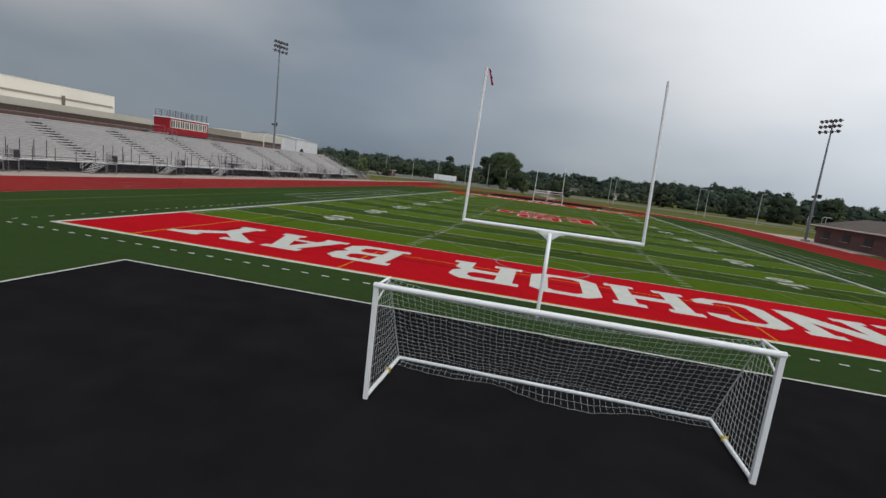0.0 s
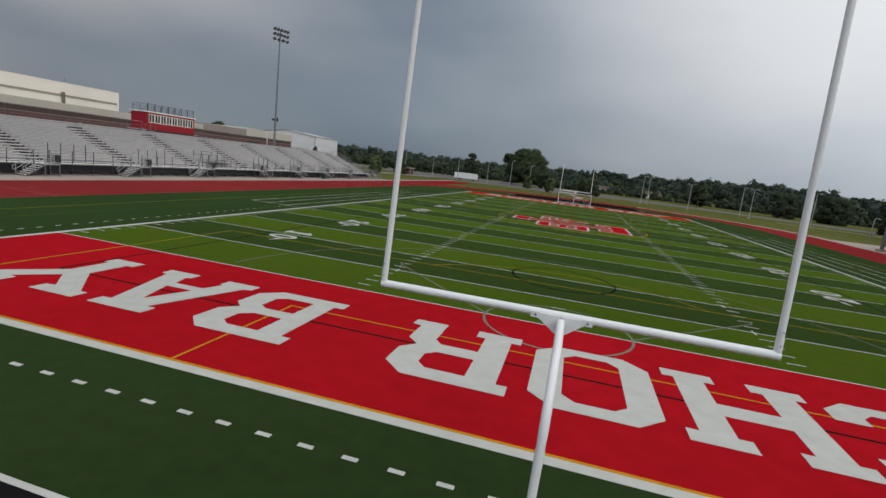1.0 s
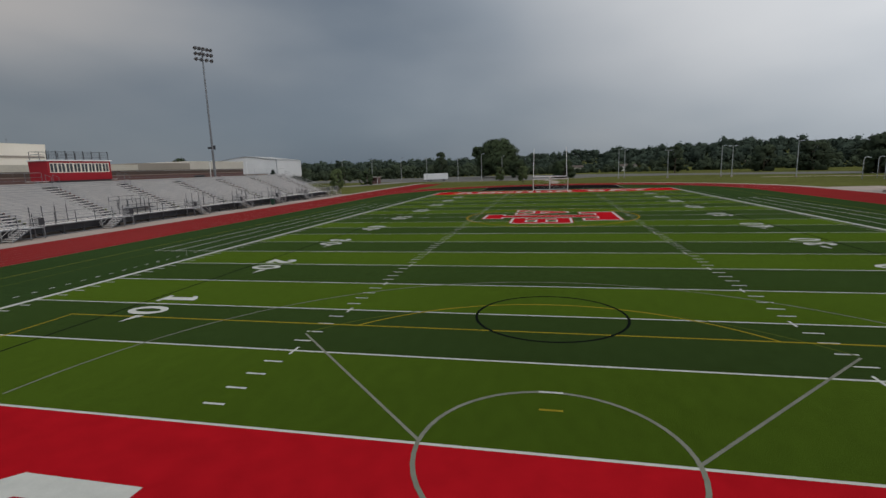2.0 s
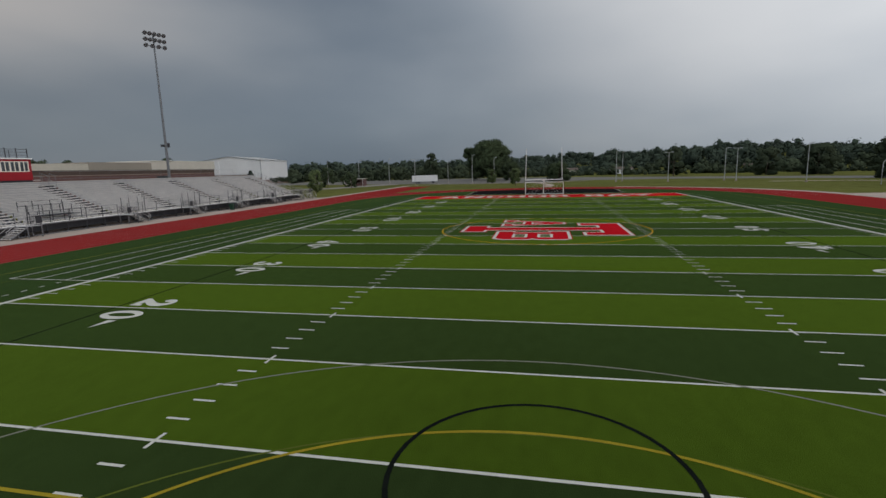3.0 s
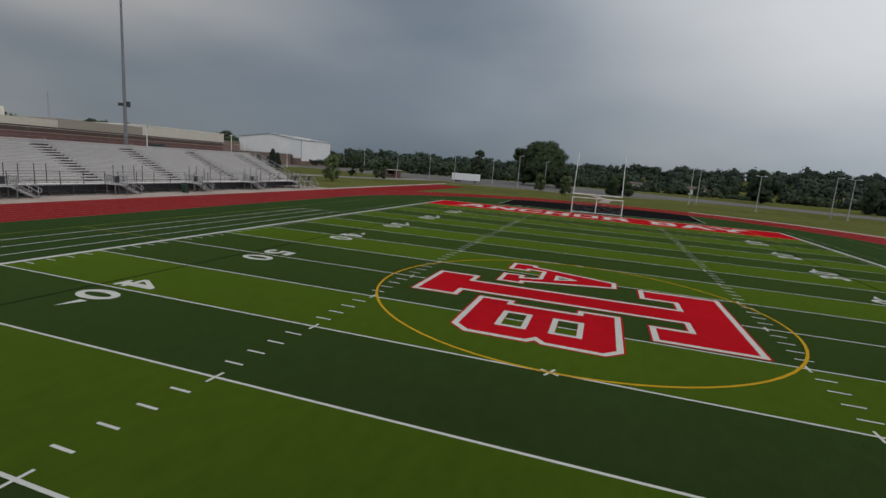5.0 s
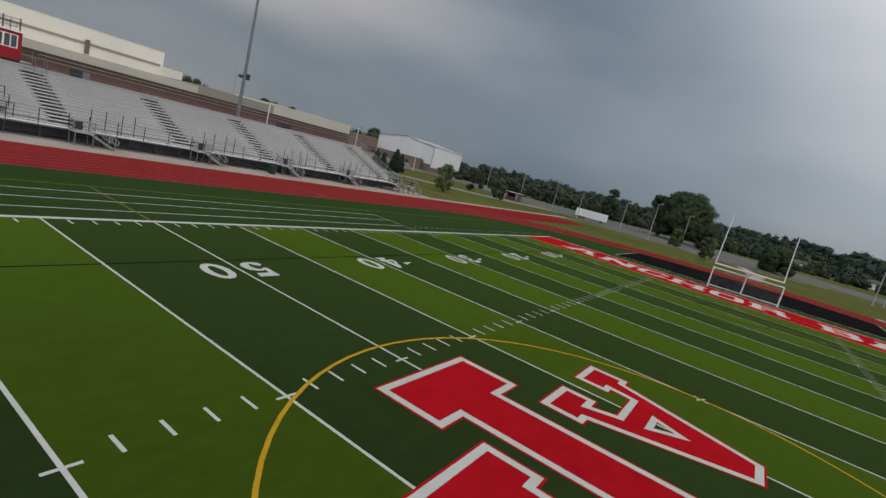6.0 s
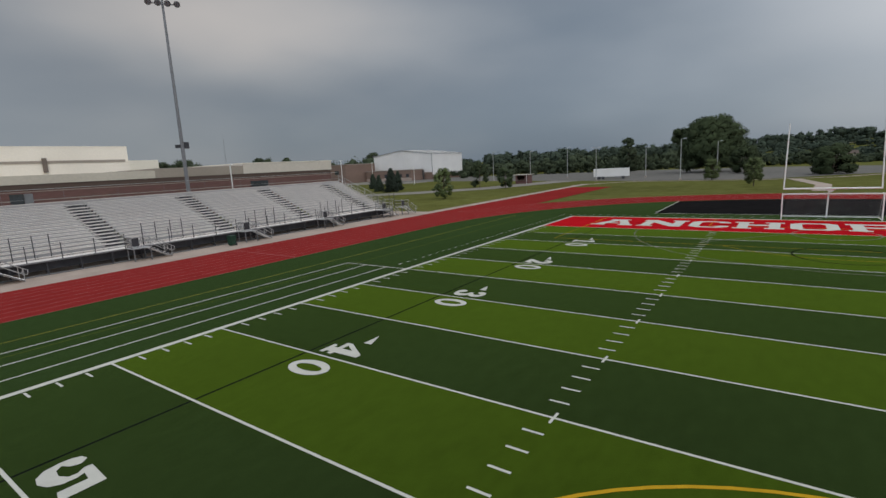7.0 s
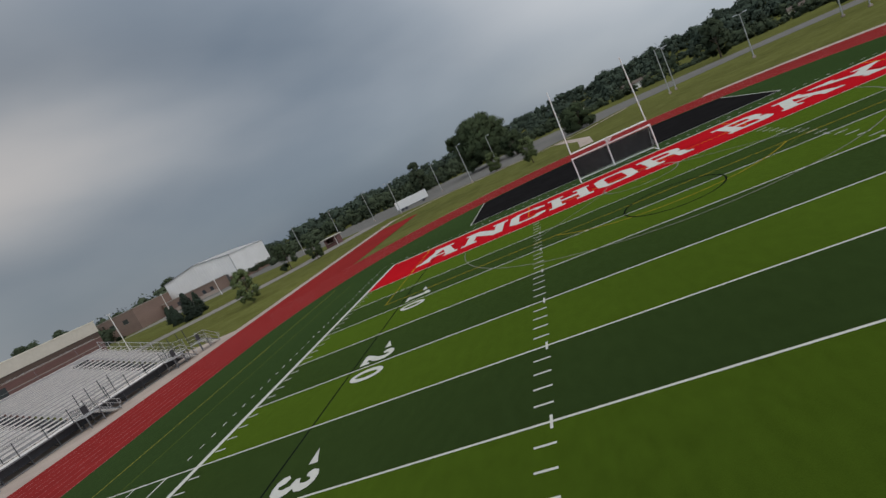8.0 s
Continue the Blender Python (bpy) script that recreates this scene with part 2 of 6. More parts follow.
# hillside foliage: paler, greyer green, with the distance haze mixed into the colour
LEAF_HILL_HAZY = material("hillside_leaves_haze_tinted", (0.050, 0.066, 0.048), 0.95, vary=0.35, scale=0.06, fine=0.3, bump=0.0, far=0.015, specular=0.0, tint=(0.062, 0.078, 0.057))
RED_FLAG = material("red_ribbon", (0.40, 0.01, 0.04), 0.8, vary=0.15, scale=5, fine=30)
TURF_DULL = material("turf_dull_yellow", (0.085, 0.105, 0.018), 0.9, vary=0.25, scale=2.0, fine=60, bump=0.4, specular=0.0)
LAMP_GLASS = material("lamp_lens", (0.55, 0.56, 0.58), 0.15, metal=0.3, vary=0.1, scale=2, fine=10, bump=0)
LENS_DARK = material("dark_lamp_lens", (0.15, 0.15, 0.16), 0.15, vary=0.2, scale=2, fine=10, bump=0, specular=0.6)
YELLOW_PAINT = material("yellow_paint", (0.55, 0.40, 0.05), 0.6, vary=0.2)
LEAF_YOUNG = material("young_leaves", (0.080, 0.112, 0.034), 0.8, vary=0.4, scale=0.8, fine=6, bump=0.0, tint=(0.085, 0.100, 0.040))
TURF_PALE = material("turf_faded_yellow", (0.20, 0.19, 0.035), 0.9, vary=0.3, scale=1.5, fine=60, bump=0.4, specular=0.0)
TURF_OLIVE = material("turf_worn_yellow", (0.27, 0.205, 0.020), 0.9, vary=0.3, scale=1.5, fine=60, bump=0.4, specular=0.0)
VENT_BROWN = material("brown_louvre", (0.15, 0.12, 0.10), 0.7, vary=0.2)
GREEN_PLASTIC = material("green_plastic", (0.012, 0.042, 0.024), 0.5, vary=0.2)


# ---- helpers ----
def mesh_of(name, bm, mat):
    me = bpy.data.meshes.new(name)
    bm.to_mesh(me)
    bm.free()
    me.materials.append(mat)
    return me


def part(name, bm, mat, parent=None, label=""):
    """Links a bmesh, or a mesh, as one object under a thing or a part."""
    me = bm if isinstance(bm, bpy.types.Mesh) else mesh_of(name, bm, mat)
    ob = new(name, me)
    ob.parent = parent
    return tagged(ob, label)


def thing(name, label, category, group="", kind="", at=(0, 0, 0)):
    ob = new(name)
    ob.location = at
    return tagged(ob, label, category, group, kind)


def box(bm, x0, y0, z0, x1, y1, z1):
    v = [bm.verts.new((x, y, z)) for z in (z0, z1) for x, y in ((x0, y0), (x1, y0), (x1, y1), (x0, y1))]
    for f in ((3, 2, 1, 0), (4, 5, 6, 7), (0, 1, 5, 4), (1, 2, 6, 5), (2, 3, 7, 6), (3, 0, 4, 7)):
        bm.faces.new([v[i] for i in f])
    return bm


def boxes(*rows):
    bm = bmesh.new()
    for r in rows:
        box(bm, *r)
    return bm


def tube(bm, a, b, r0, r1=None, sides=10, caps=True):
    """A round bar from a to b."""
    a, b = Vector(a), Vector(b)
    r1 = r0 if r1 is None else r1
    turn = (b - a).to_track_quat("Z", "Y").to_matrix()
    rings = []
    for c, r in ((a, r0), (b, r1)):
        rings.append([bm.verts.new(c + turn @ Vector((r * math.cos(2 * math.pi * i / sides), r * math.sin(2 * math.pi * i / sides), 0))) for i in range(sides)])
    for i in range(sides):
        f = bm.faces.new((rings[0][i], rings[0][(i + 1) % sides], rings[1][(i + 1) % sides], rings[1][i]))
        f.smooth = True
    if caps:
        bm.faces.new([bm.verts.new(v.co) for v in rings[0][::-1]])
        bm.faces.new([bm.verts.new(v.co) for v in rings[1]])
    return bm


def tubes(rows, r, sides=8):
    bm = bmesh.new()
    for a, b in rows:
        tube(bm, a, b, r, r, sides)
    return bm


def pipe(bm, points, r, sides=10):
    """A round bar bent along points."""
    pts = [Vector(p) for p in points]
    rings = []
    for i, p in enumerate(pts):
        d = (pts[min(i + 1, len(pts) - 1)] - pts[max(i - 1, 0)]).normalized()
        turn = d.to_track_quat("Z", "Y").to_matrix()
        rings.append([bm.verts.new(p + turn @ Vector((r * math.cos(2 * math.pi * k / sides), r * math.sin(2 * math.pi * k / sides), 0))) for k in range(sides)])
    for a, b in zip(rings, rings[1:]):
        for k in range(sides):
            f = bm.faces.new((a[k], a[(k + 1) % sides], b[(k + 1) % sides], b[k]))
            f.smooth = True
    bm.faces.new([bm.verts.new(v.co) for v in rings[0][::-1]])
    bm.faces.new([bm.verts.new(v.co) for v in rings[-1]])
    return bm


def slab(x0, y0, x1, y1, z0, z1):
    return boxes((x0, y0, z0, x1, y1, z1))


def ribbon(points, width, z, closed=False):
    """A flat line of even width along points."""
    bm = bmesh.new()
    pts = [Vector((*p, 0)) for p in points]
    n = len(pts)
    rows = []
    for i, p in enumerate(pts):
        a = pts[i - 1] if (closed or i) else p
        b = pts[(i + 1) % n] if (closed or i < n - 1) else p
        d0, d1 = (p - a), (b - p)
        d0 = d0.normalized() if d0.length > 1e-6 else d1.normalized()
        d1 = d1.normalized() if d1.length > 1e-6 else d0
        m = (d0 + d1).normalized()
        side = Vector((-m.y, m.x, 0)) * (width / 2 / max(0.4, m.dot(d0)))
        rows.append((bm.verts.new((p.x + side.x, p.y + side.y, z)), bm.verts.new((p.x - side.x, p.y - side.y, z))))
    for i in range(n if closed else n - 1):
        a, b = rows[i], rows[(i + 1) % n]
        bm.faces.new((a[1], b[1], b[0], a[0]))
    return bm


def arc(cx, cy, r, a0, a1, n=48):
    return [(cx + r * math.cos(radians(a0 + (a1 - a0) * i / n)), cy + r * math.sin(radians(a0 + (a1 - a0) * i / n))) for i in range(n + 1)]


def filled(name, loops, z, thick=0.002):
    """A flat mesh inside closed loops; loops within loops are holes."""
    cu = bpy.data.curves.new(name, "CURVE")
    cu.dimensions, cu.fill_mode, cu.extrude = "2D", "BOTH", thick / 2
    for loop in loops:
        sp = cu.splines.new("POLY")
        sp.points.add(len(loop) - 1)
        for p, (x, y) in zip(sp.points, loop):
            p.co = (x, y, 0, 1)
        sp.use_cyclic_u = True
    ob = bpy.data.objects.new(name, cu)
    me = bpy.data.meshes.new_from_object(ob)
    bpy.data.objects.remove(ob)
    bpy.data.curves.remove(cu)
    me.transform(Matrix.Translation((0, 0, z)))
    me.materials.clear()
    return me


def grown(loop, d):
    """A closed loop moved outwards by d (inwards if negative), whichever way it runs."""
    n = len(loop)
    area = sum(loop[i][0] * loop[(i + 1) % n][1] - loop[(i + 1) % n][0] * loop[i][1] for i in range(n))
    s = 1 if area > 0 else -1
    out = []
    for i in range(n):
        a, p, b = (Vector(loop[k % n]) for k in (i - 1, i, i + 1))
        d0, d1 = (p - a).normalized(), (b - p).normalized()
        n0, n1 = Vector((d0.y, -d0.x)) * s, Vector((d1.y, -d1.x)) * s
        m = n0 + n1
        m = m.normalized() / max(0.35, math.sqrt(max(0.0, (1 + n0.dot(n1)) / 2))) if m.length > 1e-4 else n0
        out.append((p.x + m.x * d, p.y + m.y * d))
    return out

# ---- ground, track and field ----
def oval(r, n=48):
    """The outline of a track edge at radius r from the bend centres."""
    return arc(0, MID + STRAIGHT, r, 0, 180, n) + arc(0, MID - STRAIGHT, r, 180, 360, n)


def structure(name, bm, mat, label, category):
    return tagged(part(name, bm, mat), label, category, kind="structure")


def flat(x0, y0, x1, y1, z):
    bm = bmesh.new()
    bm.faces.new([bm.verts.new(p) for p in ((x0, y0, z), (x1, y0, z), (x1, y1, z), (x0, y1, z))])
    return bm


def ground_height(x, y):
    """Level round the stadium, rising to a low wooded ridge, higher to the north-east."""
    d = math.hypot(x, y - 40)
    a = math.atan2(x, y - 40)
    side = 0.42 + 0.42 * max(0.0, min(1.0, (a + 0.02) / 0.36)) - 0.36 * max(0.0, min(1.0, (a - 0.38) / 0.2))
    t = max(0.0, min(1.0, (d - 300) / 450))
    k = max(0.0, min(1.0, (d - 430) / 170))
    knoll = 3.6 * math.exp(-((a - 0.03) / 0.09) ** 2) * k * k * (3 - 2 * k)
    return knoll + 23 * side * t * t * (3 - 2 * t) * (0.8 + 0.35 * noise.noise((x / 260, y / 260, 3)))


ground_bm = bmesh.new()
STEP = 60
grid = {}
for i in range(-60, 61):
    for j in range(-60, 61):
        x, y = i * STEP, j * STEP + 40
        grid[i, j] = ground_bm.verts.new((x, y, -0.06 + max(0.0, ground_height(x, y))))
for i in range(-60, 60):
    for j in range(-60, 60):
        ground_bm.faces.new((grid[i, j], grid[i + 1, j], grid[i + 1, j + 1], grid[i, j + 1]))
structure("ground", ground_bm, GRASS, "mown olive-green grass round the stadium, dry in patches", "grass")

track = thing("track", "red rubber running track with pale lane lines", "running track", kind="structure")
track_bm = bmesh.new()
ins, outs = oval(BEND), oval(BEND + LANES)
vi, vo = [track_bm.verts.new((*p, -0.004)) for p in ins], [track_bm.verts.new((*p, -0.004)) for p in outs]
for i in range(len(vi)):
    k = (i + 1) % len(vi)
    track_bm.faces.new((vi[i], vo[i], vo[k], vi[k]))
part("track_oval", track_bm, TRACK_RED, track)
part("sprint_straight", flat(-BEND - LANES, MID + STRAIGHT, -BEND, 158, -0.008), TRACK_RED, track)
for i in range(9):
    r = BEND + 0.06 + i * (LANES - 0.12) / 8
    part("lane_line", ribbon(oval(r), 0.05, 0.0), LANE_PAINT, track)
for y in (9.0, 42.0, 68.7):
    part("start_line", flat(-BEND - LANES, y, -BEND, y + 0.07, 0.001), LANE_PAINT, track)
mark_me = mesh_of("lane_mark", flat(-0.24, -0.06, 0.24, 0.06, 0), LANE_PAINT)
for (ax, ay), (bx, by), n in (((-43.0, 103.6), (-37.3, 104.6), 9), ((-37.0, 115.8), (-26.0, 121.6), 13)):
    for k in range(n):
        ob = part("lane_mark", mark_me, LANE_PAINT, track)
        ob.location = (ax + (bx - ax) * k / (n - 1), ay + (by - ay) * k / (n - 1), 0.002)
        ob.rotation_euler = (0, 0, math.atan2(by - ay, bx - ax))

field = thing("turf_field", "artificial turf football field with red end zones and painted lines", "sports field", kind="structure")
rim = filled("turf_rim", [oval(BEND)], -0.006, 0.002)
rim.materials.append(TURF_RIM)
part("turf_surround", rim, TURF_RIM, field, "dark green artificial turf round the marked field")

for k in range(20):
    light = (k if k < 10 else 19 - k) % 2 == 0
    part("turf_panel", flat(-SIDE, 5 * k * YARD, SIDE, 5 * (k + 1) * YARD, 0.0), TURF_LIGHT if light else TURF_DARK, field,
         "light green turf panel" if light else "dark green turf panel")
for y0 in (-10 * YARD, 100 * YARD):
    part("end_zone", flat(-SIDE, y0, SIDE, y0 + 10 * YARD, 0.0), TURF_RED, field, "bright red turf end zone")

# black pads behind the end lines
def pad(sign):
    c = MID + sign * STRAIGHT
    r = BEND - 0.5
    edge = MID + sign * (MID + 13.35)
    half = 16.0
    a = math.degrees(math.asin(half / r))
    loop = [(half, edge)] + arc(0, c, r, sign * (90 - a), sign * (90 + a), 24) + [(-half, edge)]
    me = filled("black_pad", [loop], 0.0, 0.003)
    me.materials.append(RUBBER_BLACK)
    part("black_pad", me, RUBBER_BLACK, field, "matt black rubber surface behind the end line")
    part("pad_edge", ribbon([loop[1], loop[0], loop[-1], loop[-2]], 0.12, 0.0055), TURF_WHITE, field)


pad(-1)
pad(1)

LINE = 0.004
for k in range(0, 21):
    part("yard_line", flat(-SIDE, 5 * k * YARD - 0.046, SIDE, 5 * k * YARD + 0.046, LINE), TURF_WHITE, field)
for s in (-1, 1):
    x = s * (SIDE + 0.16)
    part("sideline", flat(min(x - 0.16, x + 0.16), -10 * YARD, max(x - 0.16, x + 0.16), 110 * YARD, LINE), TURF_WHITE, field)
    y = MID + s * (60 * YARD - 0.07)
    part("end_line", flat(-SIDE - 0.32, y - 0.16, SIDE + 0.32, y + 0.16, LINE + 0.0006), TURF_WHITE, field)

hash_me = mesh_of("hash_mark", flat(-0.305, -0.042, 0.305, 0.042, 0), TURF_WHITE)
cross_me = mesh_of("hash_cross", flat(-0.042, -0.305, 0.042, 0.305, 0), TURF_WHITE)
for k in range(1, 100):
    for s in (-1, 1):
        if k % 5:
            for x in (HASH + 0.20, SIDE - 0.42):
                ob = part("hash_mark", hash_me, TURF_WHITE, field)
                ob.location = (s * x, k * YARD, LINE)
        else:
            ob = part("hash_cross", cross_me, TURF_WHITE, field)
            ob.location = (s * HASH, k * YARD, LINE + 0.0006)
for y in (3 * YARD, 97 * YARD):
    ob = part("try_mark", hash_me, TURF_WHITE, field)
    ob.location = (0, y, 0.0096)
for y in (40 * YARD, 60 * YARD):
    for a in (45, -45):
        ob = part("kick_mark", hash_me, TURF_WHITE, field)
        ob.location, ob.rotation_euler = (0, y, LINE + 0.001 + a * 1e-5), (0, 0, radians(a + 20))

# team boxes beside the sidelines
for s in (-1, 1):
    for d in (2.0, 4.0, 5.9):
        x = s * (SIDE + d)
        part("team_box_line", flat(x - 0.05, 25 * YARD, x + 0.05, 75 * YARD, LINE), TURF_WHITE, field)
    for y in (25 * YARD, 75 * YARD):
        x0, x1 = sorted((s * (SIDE + 0.32), s * (SIDE + 5.95)))
        part("team_box_line", flat(x0, y - 0.05, x1, y + 0.05, LINE - 0.0006), TURF_WHITE, field)

# dashed restraining line outside the field
dash_bm = bmesh.new()


def dash(x, y, along_x):
    a, b = (0.16, 0.06) if along_x else (0.045, 0.16)
    dash_bm.faces.new([dash_bm.verts.new(p) for p in ((x - a, y - b, LINE), (x + a, y - b, LINE), (x + a, y + b, LINE), (x - a, y + b, LINE))])


for k in range(-28, 29):
    for y in (-10 * YARD - 1.52, 110 * YARD + 1.52):
        dash((k + 0.36) * YARD, y, True)
for k in range(-11, 112):
    if not 24 < k < 76:
        for x in (-SIDE - 1.72, SIDE + 1.72):
            dash(x, k * YARD + 0.3, False)
tagged(part("dashed_line", dash_bm, TURF_WHITE, field, "dashed white line round the field"), kind="stuff")

# soccer lines in yellow
YL = 0.0062


def yellow(points, width=0.09, closed=False, z=YL, mat=TURF_YELLOW):
    part("soccer_line", ribbon(points, width, z, closed), mat, field)


TOUCH, GOAL_LINE = 32.1, 10 * YARD - 0.27
for s in (-1, 1):
    part("soccer_line", ribbon([(s * TOUCH, -GOAL_LINE), (s * TOUCH, 2 * MID + GOAL_LINE)], 0.09, 0.003), TURF_PALE, field, "faded yellow line")
    part("soccer_line", ribbon([(s * 29.6, -GOAL_LINE), (s * 29.6, 2 * MID + GOAL_LINE)], 0.07, 0.0034), TURF_DULL, field, "faded yellow line")
    yellow([(s * TOUCH, MID), (s * (SIDE + 0.4), MID)], 0.08, z=0.0052, mat=TURF_PALE)
    g = MID + s * (MID + GOAL_LINE)
    yellow([(-SIDE, g), (SIDE, g)], 0.10, mat=TURF_AMBER)
    yellow([(-9.08, g - s * 0.05), (-9.08, g - s * 5.38), (9.08, g - s * 5.38), (9.08, g - s * 0.05)], 0.08, mat=TURF_AMBER)
    for x in (-20.1, 20.1):
        yellow([(x, g - s * 0.05), (x, g - s * 8.87)], z=YL + 0.0005)
        yellow([(x, g - s * 8.87), (x, g - s * 16.12)], z=YL + 0.0005, mat=TURF_OLIVE)
    yellow([(-20.145, g - s * 16.12), (20.145, g - s * 16.12)], z=YL + 0.001, mat=TURF_OLIVE)
    c = g - s * 10.7
    a = math.degrees(math.asin(5.42 / 8.85))
    yellow(arc(0, c, 8.85, -s * a, -s * (180 - a)), z=YL + 0.0014, mat=TURF_OLIVE)
    ob = part("penalty_mark", flat(-0.28, -0.04, 0.28, 0.04, 0), TURF_OLIVE, field)
    ob.location = (0, c, YL)
yellow(arc(0, MID, 9.15, 0, 360, 72)[:-1], 0.11, True, YL + 0.0015)

# lacrosse lines in grey and black
for s in (-1, 1):
    g = MID + s * MID
    up = -s
    part("crease", ribbon(arc(0, g, 2.75, 0, 360, 48)[:-1], 0.10, 0.0072, True), TURF_GREY, field)
    part("fan_line", ribbon([(-2.72, g + up * 0.08), (-8.55, g + up * 6.15)], 0.08, 0.0066), TURF_GREY, field)
    part("fan_line", ribbon([(2.72, g + up * 0.08), (8.55, g + up * 6.15)], 0.08, 0.0066), TURF_GREY, field)
    part("fan_arc", ribbon(arc(0, g, 14.6, up * 2, up * 178, 64), 0.07, 0.0058), TURF_GREY, field)
    part("fan_arc", ribbon(arc(0, g, 10.62, up * 36.4, up * 143.6, 48), 0.06, 0.0055), TURF_DULL, field)
    part("black_crease", ribbon(arc(0, g + up * 9.15, 2.8, 0, 360, 48)[:-1], 0.105, 0.0078, True), TURF_BLACK, field)
    part("black_line", flat(-18.35, g - up * 4.55 - 0.05, 18.35, g - up * 4.55 + 0.05, 0.0026), TURF_BLACK, field)
    part("black_line", flat(s * 18.35 - 0.05, -4.5, s * 18.35 + 0.05, 2 * MID + 4.5, 0.0022), TURF_BLACK, field)

# end-zone lettering: slab-serif block letters 4.5 m high, each in metres from its own left foot
GLYPHS = {
    "A": [[(0, 0), (1.4, 0), (1.4, 0.55), (1.24, 0.6), (1.47, 1.37), (2.68, 1.37), (2.91, 0.6), (2.75, 0.55), (2.75, 0), (4.15, 0), (4.15, 0.55), (3.86, 0.6), (2.8, 3.92), (3.13, 3.92), (3.13, 4.5), (1.02, 4.5), (1.02, 3.92), (1.35, 3.92), (0.29, 0.6), (0, 0.55)],
          [(1.57, 1.82), (2.64, 1.82), (2.1, 3.38)]],
    "N": [[(0, 0), (1.5, 0), (1.5, 0.58), (1.2, 0.58), (1.2, 2.75), (3.05, 0), (3.99, 0), (3.99, 3.92), (4.3, 3.92), (4.3, 4.5), (2.8, 4.5), (2.8, 3.92), (3.1, 3.92), (3.1, 1.95), (1.35, 4.5), (0, 4.5), (0, 3.92), (0.33, 3.92), (0.33, 0.58), (0, 0.58)]],
    "C": [[(0.68, 0), (2.62, 0), (3.33, 0.7), (3.33, 1.37), (2.44, 1.37), (2.44, 0.93), (2.13, 0.58), (1.17, 0.58), (0.87, 0.9), (0.87, 3.6), (1.17, 3.92), (2.13, 3.92), (2.44, 3.62), (2.44, 3.3), (3.33, 3.3), (3.33, 3.83), (2.66, 4.5), (0.68, 4.5), (0, 3.83), (0, 0.7)]],
    "H": [[(0, 0), (1.47, 0), (1.47, 0.58), (1.16, 0.58), (1.16, 2.02), (2.74, 2.02), (2.74, 0.58), (2.43, 0.58), (2.43, 0), (3.9, 0), (3.9, 0.58), (3.59, 0.58), (3.59, 3.92), (3.9, 3.92), (3.9, 4.5), (2.43, 4.5), (2.43, 3.92), (2.74, 3.92), (2.74, 2.76), (1.16, 2.76), (1.16, 3.92), (1.47, 3.92), (1.47, 4.5), (0, 4.5), (0, 3.92), (0.31, 3.92), (0.31, 0.58), (0, 0.58)]],
    "O": [[(0.68, 0), (2.7, 0), (3.38, 0.68), (3.38, 3.82), (2.7, 4.5), (0.68, 4.5), (0, 3.82), (0, 0.68)],
          [(0.87, 0.88), (1.2, 0.54), (2.17, 0.54), (2.51, 0.88), (2.51, 3.6), (2.17, 3.93), (1.2, 3.93), (0.87, 3.6)]],
    "R": [[(0, 0), (1.49, 0), (1.49, 0.58), (1.18, 0.58), (1.18, 1.93), (2.35, 1.93), (2.6, 1.6), (2.6, 0), (3.74, 0), (3.74, 0.52), (3.44, 0.58), (3.44, 1.82), (3.04, 2.27), (3.44, 2.76), (3.44, 3.84), (2.8, 4.5), (0, 4.5), (0, 3.92), (0.31, 3.92), (0.31, 0.58), (0, 0.58)],
          [(1.17, 2.6), (2.3, 2.6), (2.58, 2.9), (2.58, 3.52), (2.3, 3.84), (1.17, 3.84)]],
    "B": [[(0, 0), (2.75, 0), (3.4, 0.66), (3.4, 1.86), (3.0, 2.27), (3.44, 2.8), (3.44, 3.9), (2.86, 4.5), (0, 4.5), (0, 3.92), (0.33, 3.92), (0.33, 0.58), (0, 0.58)],
          [(1.13, 0.63), (2.2, 0.63), (2.5, 0.88), (2.5, 1.76), (2.17, 2.0), (1.13, 2.0)],
          [(1.15, 2.62), (2.22, 2.62), (2.54, 2.92), (2.54, 3.62), (2.22, 3.88), (1.15, 3.88)]],
    "Y": [[(1.76, 0), (3.2, 0), (3.2, 0.62), (2.95, 0.62), (2.95, 2.2), (4.66, 3.92), (4.96, 3.92), (4.96, 4.5), (3.16, 4.5), (3.16, 3.92), (3.52, 3.88), (2.48, 2.85), (1.44, 3.88), (1.8, 3.92), (1.8, 4.5), (0, 4.5), (0, 3.92), (0.3, 3.92), (2.01, 2.2), (2.01, 0.62), (1.76, 0.62)]],
}
LETTERS = [("A", -20.05), ("N", -15.5), ("C", -10.85), ("H", -7.18), ("O", -2.86), ("R", 1.03), ("B", 7.43), ("A", 11.25), ("Y", 15.02)]
for s in (-1, 1):
    for letter, u in LETTERS:
        loops = [[(s * (u + p[0]), MID + s * (MID + 2.25 + p[1])) for p in loop] for loop in GLYPHS[letter]]
        me = filled("letter", loops, 0.0082, 0.002)
        me.materials.append(TURF_WHITE)
        part("end_zone_letter", me, TURF_WHITE, field, "white block letter " + letter)

